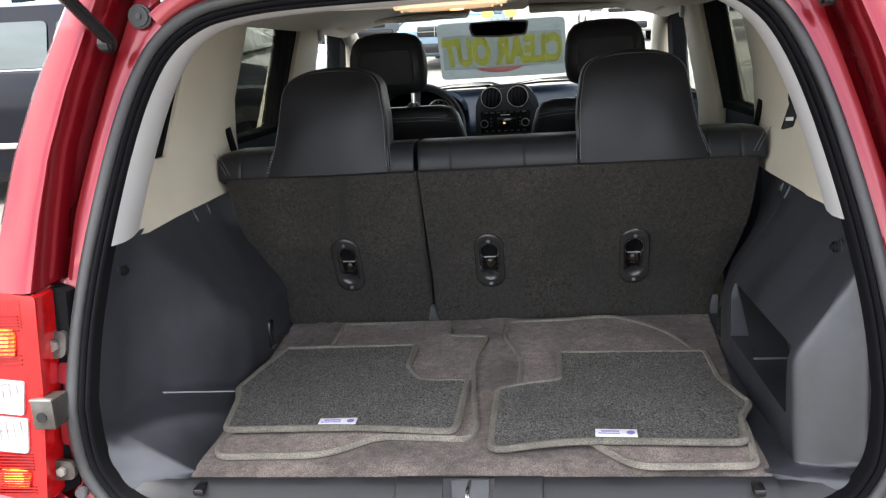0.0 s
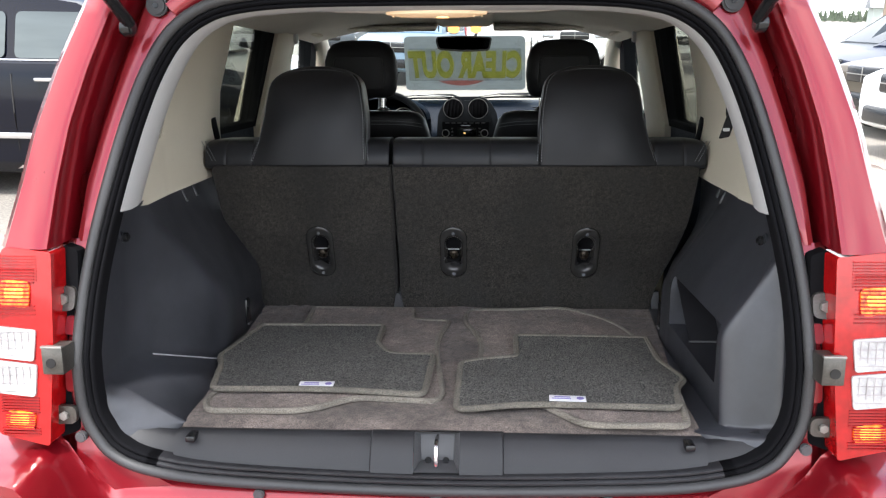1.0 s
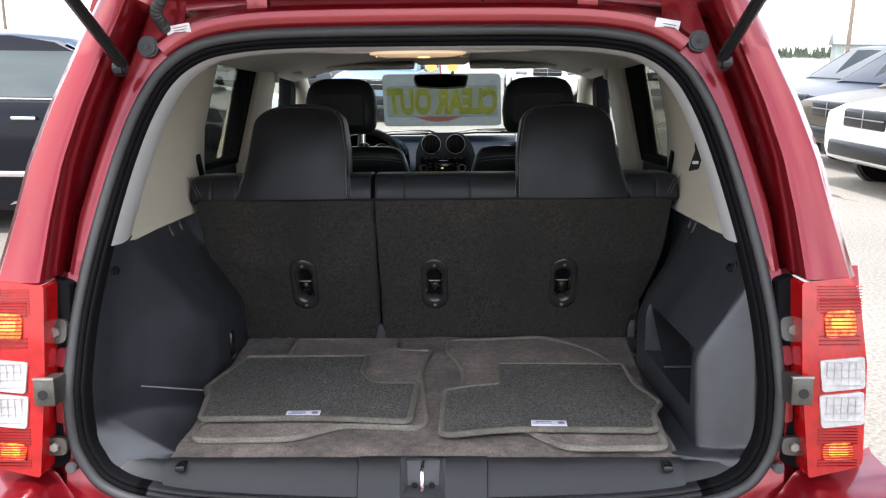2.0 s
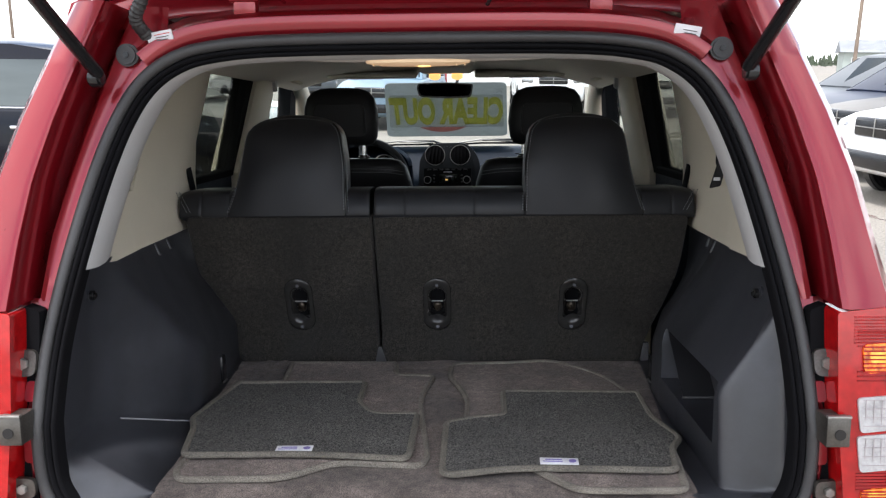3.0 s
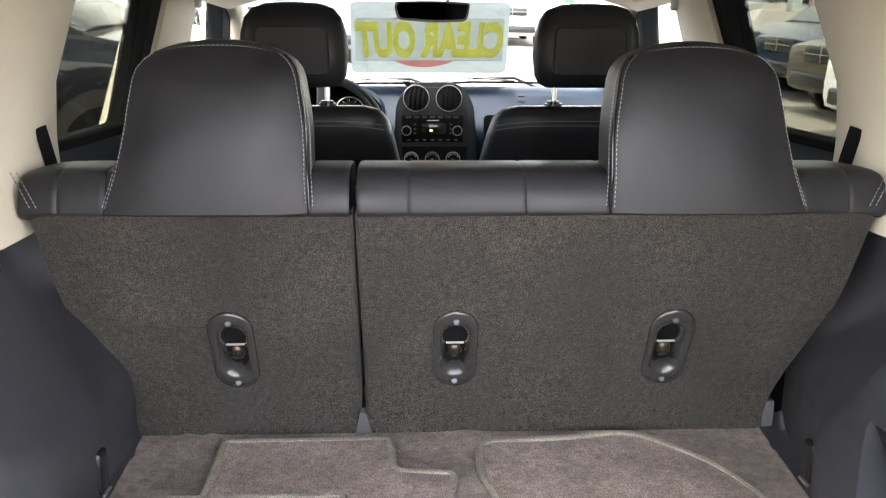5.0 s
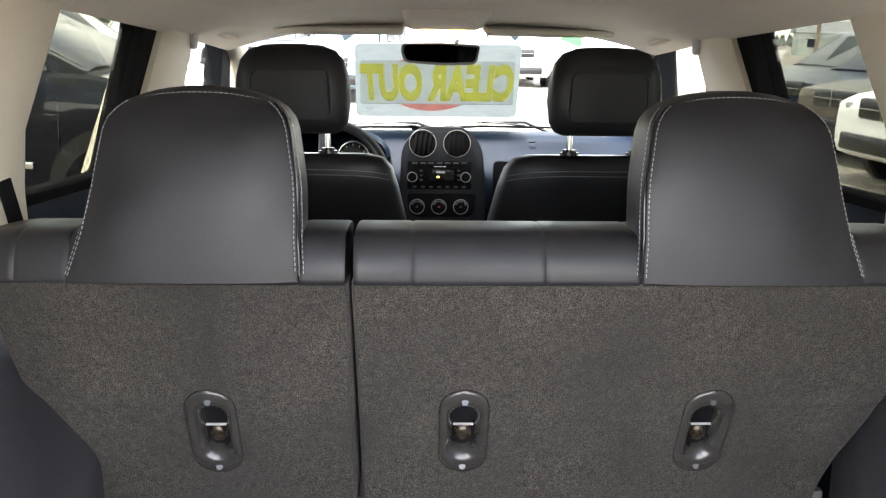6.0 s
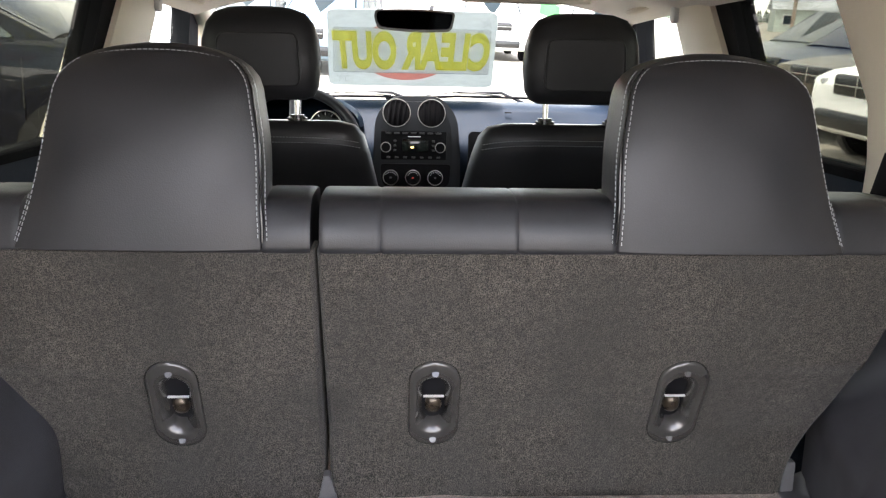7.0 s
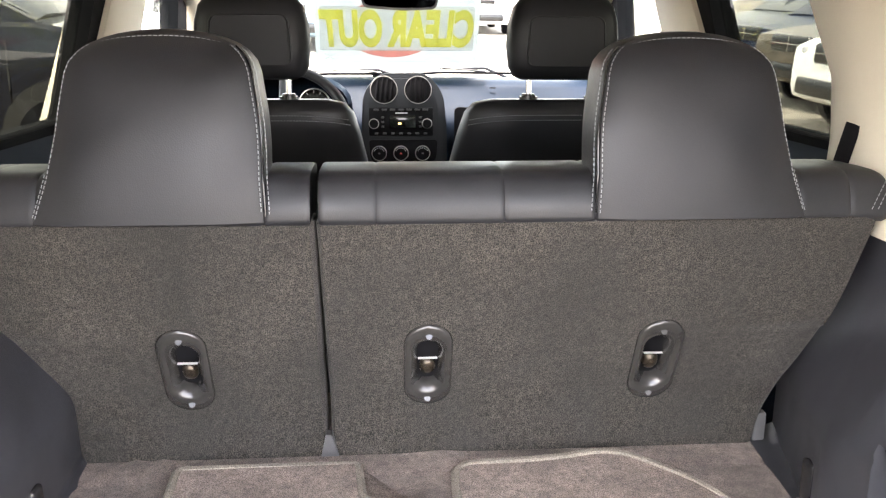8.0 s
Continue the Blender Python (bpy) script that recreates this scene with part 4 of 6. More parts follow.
    # outer shoulder: an end cap that bulges
    sh = roll(cuts[-1], xo + sgn * 0.010, "shoulder", 0.0, 0.006)
    for o in (0.0, 0.009):
        pts_ = [(xo - sgn * (0.022 - 0.030 * (1 - t)) + sgn * o * 1.0, 1.9520 + 0.016 * (1 - t), 1.178 + 0.050 * (1 - t)) for t in lin(0, 1, 9)]
        dashes(pts_, sh, 0.0068, 0.0007)
    for h0, h1 in heads:
        head_bump(root, h0, h1)
    for lx in latches:
        latch(root, lx)
    return root


def dashes(pts, parent, step, radius, gap=0.35):
    """A row of stitches along a line, in one mesh."""
    p = [Vector(q) for q in pts]
    acc = [0.0]
    for a, b_ in zip(p, p[1:]):
        acc.append(acc[-1] + (b_ - a).length)
    def at(s):
        for i in range(len(p) - 1):
            if s <= acc[i + 1]:
                return p[i].lerp(p[i + 1], (s - acc[i]) / max(1e-6, acc[i + 1] - acc[i]))
        return p[-1]
    b = bmesh.new()
    s = 0.0
    while s + step * (1 - gap) < acc[-1]:
        tube([at(s), at(s + step * (1 - gap) / 2), at(s + step * (1 - gap))], radius, 5, bm=b, up=(0.3, 0.2, 1))
        s += step
    return part("stitching", b, STITCH, parent, "pale contrast stitching")


def head_bump(root, x0, x1):
    """A fixed padded headrest: a rounded shield that rises out of the roll."""
    xc, hw = (x0 + x1) / 2, (x1 - x0) / 2

    out_s = -1 if xc < 0 else 1

    def half(z):
        return hw / 0.147 * float(np.interp(z, [1.16, 1.18, 1.224, 1.311, 1.36, 1.375, 1.388, 1.397, 1.404, 1.409, 1.412, 1.415], [0.147, 0.144, 0.135, 0.124, 0.116, 0.111, 0.101, 0.089, 0.074, 0.058, 0.043, 0.02]))

    def mid(z):
        """The middle moves outwards towards the foot, where the outer side flares."""
        return out_s * (0.350 + 0.017 * max(0.0, (1.30 - z) / 0.13) ** 1.5)

    def y_face(z):
        return 1.943 + 0.032 * (max(0.0, z - 1.180) / 0.18) ** 1.8 + 0.030 * max(0, (z - 1.36) / 0.055) ** 2
    zs = lin(1.170, 1.36, 14) + [1.375, 1.388, 1.397, 1.404, 1.409, 1.412, 1.415]
    rings = []
    for z in zs:
        h = half(z)
        t = max(0.0, (z - 1.34) / 0.073)
        dep = 0.115 * (1 - 0.55 * t ** 3)
        yf = y_face(z)
        r = []
        n = 14
        for i in range(n + 1):                       # rear face, slightly bowed
            u = -1 + 2 * i / n
            r.append((mid(z) + h * 0.985 * u, yf + 0.012 * abs(u) ** 4, z))
        for a in lin(0.15, math.pi - 0.15, 7):       # rounded side and front
            r.append((mid(z) + h * (0.985 + 0.045 * math.sin(a)), yf + 0.012 + (dep - 0.012) * (1 - math.cos(a)) / 2, z))
        for i in range(n + 1):
            u = 1 - 2 * i / n
            r.append((mid(z) + h * 0.985 * u, yf + dep, z))
        for a in lin(math.pi - 0.15, 0.15, 7):
            r.append((mid(z) - h * (0.985 + 0.045 * math.sin(a)), yf + 0.012 + (dep - 0.012) * (1 - math.cos(a)) / 2, z))
        rings.append(r)
    hr = part("headrest", loft(rings), LEATHER, root, "black leather fixed headrest", 70)
    inset = 0.975
    def edge(sg, z, off=0.0, back=0.0):
        return (mid(z) + sg * (half(z) * inset + off), y_face(z) + 0.009 + back, z)
    zl = lin(1.178, 1.36, 20) + [1.374, 1.386, 1.394]
    arc = [(mid(1.4) + half(1.395) * inset * u, y_face(1.404) + 0.002, 1.394 + 0.0125 * (1 - abs(u) ** 2.4)) for u in lin(-0.97, 0.97, 18)]
    dashes([edge(-1, z) for z in zl] + arc + [edge(1, z) for z in zl[::-1]], hr, 0.0068, 0.0007)
    dashes([edge(-out_s, z, 0.009, 0.010) for z in zl], hr, 0.0068, 0.0007)
    part("seam", tube([edge(-out_s, z, 0.0045, 0.0045) for z in zl], 0.0013, 5), GLOSS_BLACK, hr)
    dashes([edge(out_s, z, 0.006, 0.008) for z in lin(1.178, 1.235, 8)], hr, 0.0068, 0.0007)


def latch(root, lx):
    """A recessed seat-latch bezel: oblong rim, sloped well, striker bar, two screws."""
    at = lambda u, v, o: latch_at(lx, u, v, o)
    rings = []
    for w, h, o, dv in ((0.0365, 0.083, 0.0, 0), (0.0365, 0.083, 0.004, 0), (0.034, 0.080, 0.0065, 0), (0.026, 0.060, 0.0060, 0), (0.0235, 0.054, 0.003, 0), (0.0165, 0.043, -0.011, -0.004), (0.0160, 0.0425, -0.020, -0.004)):
        rings.append([at(u, v, o) for u, v in oblong(w, h, 8, dv)])
    bez = part("latch_bezel", loft(rings, caps=False), BEZEL, root, "dark grey plastic latch bezel", 50)
    # black slab close behind the rim, painting the shade of a deeper hole
    part("well", slab([(-0.0175, 0.048), (0.0175, 0.048), (0.0175, -0.046), (-0.0175, -0.046)], -0.030, -0.0195, place=at), RUBBER_DARK, bez)
    part("striker_bar", slab([(-0.0150, 0.0030), (0.0150, 0.0030), (0.0150, 0.0018), (-0.0150, 0.0018)], -0.014, -0.010, place=at), BRIGHT_BAR, bez, "bright steel bar")
    part("pawl", loft([[at(u, v, o) for u, v in oblong(w, h, 6, -0.019)] for w, h, o in ((0.0125, 0.0165, -0.020), (0.0115, 0.0150, -0.015), (0.0080, 0.0110, -0.011), (0.0030, 0.0045, -0.0095))]), BRASSY, bez, "dull brownish latch bolt")
    for v in (0.0655, -0.0665):
        part("screw", disc(at(0, v, 0.0075), 0.0050, 0.005, "Y", 12, 0.0020, m=pose(0, 0, 0, -23)), BEZEL, bez)


seatback(-0.625, -0.1575, -1, [-0.363], [(-0.518, -0.220)], [-0.222, -0.512], "black leather and charcoal carpet rear seatback, upright, the narrow section")
seatback(-0.1545, 0.625, 1, [0.0, 0.355], [(0.220, 0.514)], [-0.075, 0.098, 0.222, 0.508], "black leather and charcoal carpet rear seatback, upright, the wide section")
pv = thing("seat_pivot", "pale grey metal seat pivot bracket at the floor", "bracket", (0, 2.12, 0.757))
part("pivot_plate", loft([[(-0.172, 2.10, 0.745), (-0.138, 2.10, 0.745), (-0.138, 2.12, 0.745), (-0.172, 2.12, 0.745)], [(-0.160, 2.085, 0.80), (-0.151, 2.085, 0.80), (-0.151, 2.105, 0.80), (-0.160, 2.105, 0.80)]]), GREY_PLASTIC, pv)
for s in (-1, 1):
    sp = thing("seat_pivot", "grey metal seat pivot bracket at the floor", "bracket", (s * 0.55, 2.12, 0.757))
    part("pivot_plate", rbox((s * 0.556, 2.118, 0.775), (0.022, 0.02, 0.06), 0.004), GREY_PLASTIC, sp)

# ---- loose carpet mats, stacked two and two ----
def floor_mat(outline, z0, mat, label, tag=None):
    cx, cy = sum(p[0] for p in outline) / len(outline), sum(p[1] for p in outline) / len(outline)
    root = thing("floor_mat", label, "floor mat", (cx, cy, z0), "loose floor mats")
    loop = rounded(outline, 6)
    wob = lambda x, y: 0.0012 * math.sin(9 * x + 3 * y) + 0.001 * math.sin(17 * y - 5 * x)
    part("carpet", slab(loop, z0, z0 + 0.008, place=lambda x, y, z: (x, y, z)), mat, root)
    ring = [(p[0], p[1], z0 + 0.0055 + wob(p[0], p[1])) for p in loop]
    dense = []
    for i in range(len(ring)):
        a, b_ = Vector(ring[i]), Vector(ring[(i + 1) % len(ring)])
        n = max(1, int((b_ - a).length / 0.012))
        if (b_ - a).length > 1e-5:
            dense += [a.lerp(b_, s / n) for s in range(n)]
    part("binding", tube(dense, 0.0074, 7, True, 0.85), BINDING if tag else BINDING_PALE, root, "overlocked grey-brown edge binding")
    if tag:
        (x, y), turn = tag
        lab = part("label", rbox((x, y, z0 + 0.0092), (0.070, 0.028, 0.0024), 0.001, m=pose(0, 0, 0, 0, 0, turn)), WHITE_LABEL, root, "white woven label")
        r = pose(0, 0, 0, 0, 0, turn)
        for dx, dy, w, h in ((-0.010, 0.004, 0.030, 0.004), (-0.012, -0.004, 0.036, 0.003)):
            v = r @ Vector((dx, dy, 0))
            part("print_bar", rbox((x + v.x, y + v.y, z0 + 0.0106), (w, h, 0.0008), m=r), VIOLET_INK, lab)
        v = r @ Vector((0.024, 0.0, 0))
        part("emblem", disc((x + v.x, y + v.y, z0 + 0.0106), 0.007, 0.0008, "Z", 16), VIOLET_INK, lab)
    return root


floor_mat([(-0.384, 2.056, 0.015), (-0.110, 2.060, 0.012), (-0.100, 1.950, 0.02), (-0.006, 1.938, 0.015), (-0.032, 1.79, 0.06), (-0.020, 1.63, 0.05), (0.001, 1.44, 0.03), (-0.008, 1.398, 0.02), (-0.171, 1.408, 0.03), (-0.255, 1.336, 0.04), (-0.44, 1.332, 0.02), (-0.460, 1.378, 0.02), (-0.372, 1.86, 0.06)],
          0.7575, MAT_UNDER, "brown-grey carpet car mat lying under another mat")
floor_mat([(-0.474, 1.850, 0.012), (-0.168, 1.858, 0.012), (-0.166, 1.720, 0.015), (-0.128, 1.641, 0.03), (-0.030, 1.640, 0.014), (-0.034, 1.404, 0.024), (-0.20, 1.420, 0.1), (-0.458, 1.413, 0.016), (-0.484, 1.555, 0.02), (-0.507, 1.612, 0.02)],
          0.7685, MAT_TOP, "charcoal flecked carpet car mat with a white label", ((-0.253, 1.439), 2))
floor_mat([(0.040, 2.046, 0.035), (0.19, 2.050, 0.05), (0.300, 2.078, 0.05), (0.415, 1.955, 0.12), (0.462, 1.78, 0.08), (0.470, 1.45, 0.05), (0.450, 1.291, 0.02), (0.268, 1.290, 0.03), (0.215, 1.36, 0.04), (0.074, 1.60, 0.03), (0.080, 1.768, 0.05), (0.062, 1.850, 0.04), (0.034, 1.93, 0.04)],
          0.7575, MAT_UNDER, "brown-grey carpet car mat lying under another mat")
floor_mat([(0.160, 1.790, 0.014), (0.468, 1.782, 0.012), (0.464, 1.620, 0.03), (0.494, 1.506, 0.02), (0.466, 1.455, 0.02), (0.448, 1.348, 0.02), (0.16, 1.365, 0.12), (0.032, 1.330, 0.03), (0.034, 1.590, 0.02), (0.10, 1.620, 0.04), (0.156, 1.630, 0.02)],
          0.7685, MAT_TOP, "charcoal flecked carpet car mat with a white label", ((0.244, 1.383), -3))

# ---- front seats ----
def front_seat(side):
    xc = side * 0.335
    root = thing("front_seat", "black leather front seat with pale stitching", "car seat", (xc, 3.0, 0.5), "front seats")
    rings = []
    for z, hw, yb, dep in ((0.55, 0.24, 3.05, 0.20), (0.80, 0.255, 2.98, 0.18), (1.00, 0.25, 2.885, 0.16), (1.12, 0.235, 2.83, 0.15), (1.20, 0.218, 2.80, 0.14), (1.245, 0.205, 2.79, 0.12), (1.268, 0.185, 2.80, 0.085), (1.277, 0.15, 2.81, 0.05)):
        r = []
        for a in lin(0, 2 * math.pi, 33)[:-1]:
            ca, sa = math.cos(a), math.sin(a)
            sup = lambda v, e: math.copysign(abs(v) ** e, v)
            r.append((xc + hw * sup(ca, 0.45), yb + dep / 2 - dep / 2 * sup(sa, 0.5), z))
        rings.append(r)
    br = part("backrest", loft(rings), LEATHER, root, "", 60)
    dashes([(xc + 0.205 * u, 2.782 + 0.02 * abs(u) ** 4, 1.243 - 0.014 * abs(u) ** 4) for u in lin(-0.97, 0.97, 24)], br, 0.007, 0.0008)
    dashes([(xc + 0.208 * u, 2.778 + 0.02 * abs(u) ** 4, 1.232 - 0.014 * abs(u) ** 4) for u in lin(-0.97, 0.97, 24)], br, 0.007, 0.0008)
    part("map_pocket", slab(rounded([(-0.17, 0.70, 0.05), (0.17, 0.70, 0.05), (0.18, 1.02, 0.06), (0.09, 1.105, 0.08), (-0.09, 1.105, 0.08), (-0.18, 1.02, 0.06)], 6), 0.0, 0.02, place=lambda a, b_, o: (xc + a, 2.800 + 0.34 * (1.2 - b_) + o - 0.012, b_)), LEATHER, br, "leather map pocket")
    part("seat_cushion", rbox((xc, 3.22, 0.66), (0.50, 0.50, 0.18), 0.06, 3), LEATHER, root)
    part("seat_base", rbox((xc, 3.2, 0.53), (0.42, 0.44, 0.12), 0.02), BLACK_PLASTIC, root)
    hx = side * 0.355
    hr = []
    for z, hw, dep in ((1.322, 0.095, 0.05), (1.330, 0.113, 0.075), (1.350, 0.124, 0.095), (1.40, 0.130, 0.105), (1.45, 0.126, 0.10), (1.485, 0.116, 0.09), (1.507, 0.098, 0.07), (1.518, 0.068, 0.045), (1.521, 0.03, 0.02)):
        r = []
        for a in lin(0, 2 * math.pi, 37)[:-1]:
            ca, sa = math.cos(a), math.sin(a)
            sup = lambda v, e: math.copysign(abs(v) ** e, v)
            r.append((hx + hw * sup(ca, 0.55), 2.835 - dep / 2 * sup(sa, 0.55), z))
        hr.append(r)
    h = part("headrest", loft(hr), LEATHER, root, "black leather headrest", 70)
    pan = rounded([(-0.088, 1.355, 0.02), (0.088, 1.355, 0.02), (0.082, 1.462, 0.02), (-0.082, 1.462, 0.02)], 6)
    part("panel_border", tube([(hx + p[0] * 1.04, 2.783, p[1]) for p in pan], 0.0022, 6, True, up=(0, 1, 0)), LEATHER, h)
    part("rear_panel", slab(pan, 0.0, 0.006, place=lambda a, b_, o: (hx + a, 2.7870 - o + 0.05 * max(0, b_ - 1.44), b_)), LEATHER, h, "stitched headrest panel")
    for dx in (-0.077, 0.077):
        sl = part("guide", disc((hx + dx, 2.826, 1.281), 0.022, 0.018, "Z", 20, 0.006), GLOSS_BLACK, root, "black headrest guide")
        part("post", tube([(hx + dx, 2.826, 1.28), (hx + dx, 2.826, 1.345)], 0.0068, 12), CHROME, sl, "chrome headrest post")
    return root


for side in (-1, 1):
    front_seat(side)

# ---- dashboard ----
dash = thing("dashboard", "dark grey soft dashboard under the windscreen, tinted blue for the reflected sky", "dashboard", (0, 3.9, 0.9))
dprof = [(3.72, 0.95), (3.66, 1.06), (3.655, 1.14), (3.70, 1.205), (3.73, 1.235), (3.745, 1.262), (3.77, 1.284), (3.82, 1.296), (3.95, 1.292), (4.10, 1.255), (4.14, 1.10)]
def dash_pt(x, i):
    y, z = dprof[i]
    k = 0.0
    if 0.20 < x < 0.62 and 3 <= i <= 4:
        k = 0.012 * math.sin((x - 0.20) / 0.42 * math.pi)
    return (x, y + 0.10 * abs(x) ** 2.5 + k, z - 0.035 * max(0.0, abs(x) - 0.30) ** 1.5)
part("dash_top", sheet(dash_pt, lin(-0.69, 0.69, 57), range(len(dprof))), DASH, dash, "", 60)
# instrument hood
part("instrument_hood", loft([[(-0.36 + w * math.cos(a), y, 1.215 + h * math.sin(a)) for a in lin(0, math.pi, 15)] for y, w, h in ((3.60, 0.185, 0.095), (3.66, 0.195, 0.105), (3.80, 0.19, 0.095), (3.86, 0.17, 0.07))], closed=False), DASH, dash)
gauge = part("gauge", disc((-0.285, 3.63, 1.215), 0.050, 0.012, "Y", 28, 0.002), SCREEN, dash, "round speed gauge")
part("gauge_ring", tube([(-0.285 + 0.05 * math.cos(a), 3.622, 1.215 + 0.05 * math.sin(a)) for a in lin(0, 2 * math.pi, 29)[:-1]], 0.0025, 6, True), STEEL, gauge)
for i in range(9):
    a = math.radians(220 - 32 * i)
    part("tick", rbox((-0.285 + 0.040 * math.cos(a), 3.621, 1.215 + 0.040 * math.sin(a)), (0.008, 0.002, 0.0025), m=pose(0, 0, 0, 0, -math.degrees(a))), GREY_PLASTIC, gauge)
part("airbag_mark", rbox((0.315, 3.738, 1.262), (0.022, 0.002, 0.004)), GLOSS_BLACK, dash)
# no opening is cut: a near-black plate gives the tray's shade
tray = part("tray_shade_plate", slab(rounded([(0.175, 1.205, 0.02), (0.175, 1.05, 0.02), (0.62, 1.05, 0.03), (0.62, 1.175, 0.03)], 5), 0.0, 0.012, place=lambda a, b_, o: (a, 3.648 - o + 0.10 * abs(a) ** 2.5, b_)), RUBBER_DARK, dash, "dark plate standing for the shade in the open dashboard tray")

# centre stack
stack = thing("centre_console", "black centre stack with round vents, radio and dials", "console", (0.01, 3.66, 0.6))
so = rounded([(-0.125, 0.60, 0.01), (-0.135, 1.12, 0.03), (-0.128, 1.25, 0.05), (-0.075, 1.312, 0.05), (0.085, 1.314, 0.05), (0.138, 1.25, 0.05), (0.150, 1.12, 0.03), (0.150, 0.60, 0.01)], 7)
part("surround", slab(so, 0.0, 0.10, place=lambda a, b_, o: (a, 3.640 + o + 0.06 * max(0, b_ - 1.2), b_)), CONSOLE, stack, "dark blue-grey console surround")
si = rounded([(-0.100, 0.70, 0.01), (-0.112, 1.12, 0.03), (-0.108, 1.24, 0.05), (-0.062, 1.296, 0.05), (0.070, 1.298, 0.05), (0.114, 1.24, 0.05), (0.122, 1.12, 0.03), (0.116, 0.70, 0.01)], 7)
part("face_plate", slab(si, 0.0, 0.03, place=lambda a, b_, o: (a, 3.628 + o + 0.06 * max(0, b_ - 1.2), b_)), CONSOLE, stack)
for x in (-0.059, 0.053):
    v = part("vent", disc((x, 3.632, 1.261), 0.044, 0.012, "Y", 32, 0.002), RUBBER_DARK, stack, "round air vent with a bright rim")
    part("vent_ring", tube([(x + 0.044 * math.cos(a), 3.622, 1.261 + 0.044 * math.sin(a)) for a in lin(0, 2 * math.pi, 33)[:-1]], 0.0013, 6, True, up=(0, 1, 0)), STEEL, v)
    for i in range(4):
        dx = -0.024 + 0.016 * i
        hgt = 2 * math.sqrt(0.041 ** 2 - dx ** 2)
        part("slat", rbox((x + dx, 3.622, 1.261), (0.003, 0.012, hgt), m=pose(0, 0, 0, 0, 8 if x < 0 else 0, 25)), RUBBER_DARK, v)
radio = part("radio", rbox((-0.003, 3.626, 1.157), (0.212, 0.012, 0.092), 0.004), RUBBER_DARK, stack, "black car radio with a dark display")
part("display", rbox((0.002, 3.619, 1.158), (0.085, 0.003, 0.040), 0.001), SCREEN, radio, "dark radio display")
part("digits", rbox((-0.008, 3.617, 1.152), (0.010, 0.001, 0.006)), AMBER_DIGIT, radio, "amber lit digits")
for x in (-0.093, 0.082):
    k = part("knob", disc((x, 3.616, 1.152), 0.0145, 0.018, "Y", 24, 0.002), RUBBER_DARK, radio, "round knob with bright ring")
    part("knob_ring", tube([(x + 0.0155 * math.cos(a), 3.610, 1.152 + 0.0155 * math.sin(a)) for a in lin(0, 2 * math.pi, 25)[:-1]], 0.0016, 6, True, up=(0, 1, 0)), STEEL, k)
for i in range(7):
    part("button", rbox((-0.085 + 0.027 * i, 3.619, 1.197), (0.018, 0.004, 0.006), 0.001), GREY_DARK, radio)
    part("button", rbox((-0.085 + 0.027 * i, 3.619, 1.119), (0.012, 0.004, 0.006), 0.001), GREY_DARK, radio)
for i in range(3):
    for x in (-0.064, 0.060):
        part("button", rbox((x, 3.619, 1.172 - 0.015 * i), (0.009, 0.004, 0.006), 0.001), GREY_DARK, radio)
part("name_bar", rbox((-0.002, 3.619, 1.186), (0.040, 0.002, 0.0025)), WHITE_LABEL, radio)
panel = part("climate_panel", slab(rounded([(-0.110, 1.098, 0.012), (-0.104, 1.02, 0.03), (0.112, 1.02, 0.03), (0.117, 1.098, 0.012)], 5), 0.0, 0.010, place=lambda a, b_, o: (a, 3.616 + o, b_)), RUBBER_DARK, stack, "climate control panel")
for x in (-0.077, -0.005, 0.067):
    k = part("dial", disc((x, 3.610, 1.055), 0.022, 0.016, "Y", 28, 0.002), RUBBER_DARK, panel, "round climate dial")
    part("dial_ring", tube([(x + 0.024 * math.cos(a), 3.606, 1.055 + 0.024 * math.sin(a)) for a in lin(0, 2 * math.pi, 29)[:-1]], 0.0013, 6, True, up=(0, 1, 0)), STEEL, k)
    for i in range(7):
        a = math.radians(30 + 20 * i)
        part("mark", rbox((x + 0.018 * math.cos(a), 3.601, 1.055 + 0.018 * math.sin(a)), (0.003, 0.001, 0.0018), m=pose(0, 0, 0, 0, -math.degrees(a))), WHITE_LABEL, k)
    part("icon", rbox((x, 3.601, 1.055), (0.007, 0.001, 0.005)), RED_INK if x == -0.005 else GREY_PLASTIC, k)

# steering wheel
wheel = thing("steering_wheel", "black leather steering wheel", "steering wheel", (-0.36, 3.42, 1.17))
WM = Matrix.Translation((-0.36, 3.40, 1.155)) @ pose(0, 0, 0, -24)
part("wheel_rim", tube([tuple(WM @ Vector((0.190 * math.cos(a), 0, 0.190 * math.sin(a)))) for a in lin(0, 2 * math.pi, 49)[:-1]], 0.0155, 10, True, up=(0, 1, 0)), LEATHER, wheel)
part("hub", rbox((0, 0, 0), (0.15, 0.05, 0.13), 0.025, 3), BLACK_PLASTIC, wheel).data.transform(WM)
for a in (0, 180, 270):
    part("spoke", rbox((0.12, 0.005, 0), (0.13, 0.016, 0.035), 0.006), BLACK_PLASTIC, wheel).data.transform(WM @ pose(0, 0, 0, 0, a, 0))
part("column", tube([tuple(WM @ Vector((0, 0.02, 0))), tuple(WM @ Vector((0, 0.28, -0.02)))], 0.045, 12), BLACK_PLASTIC, wheel)

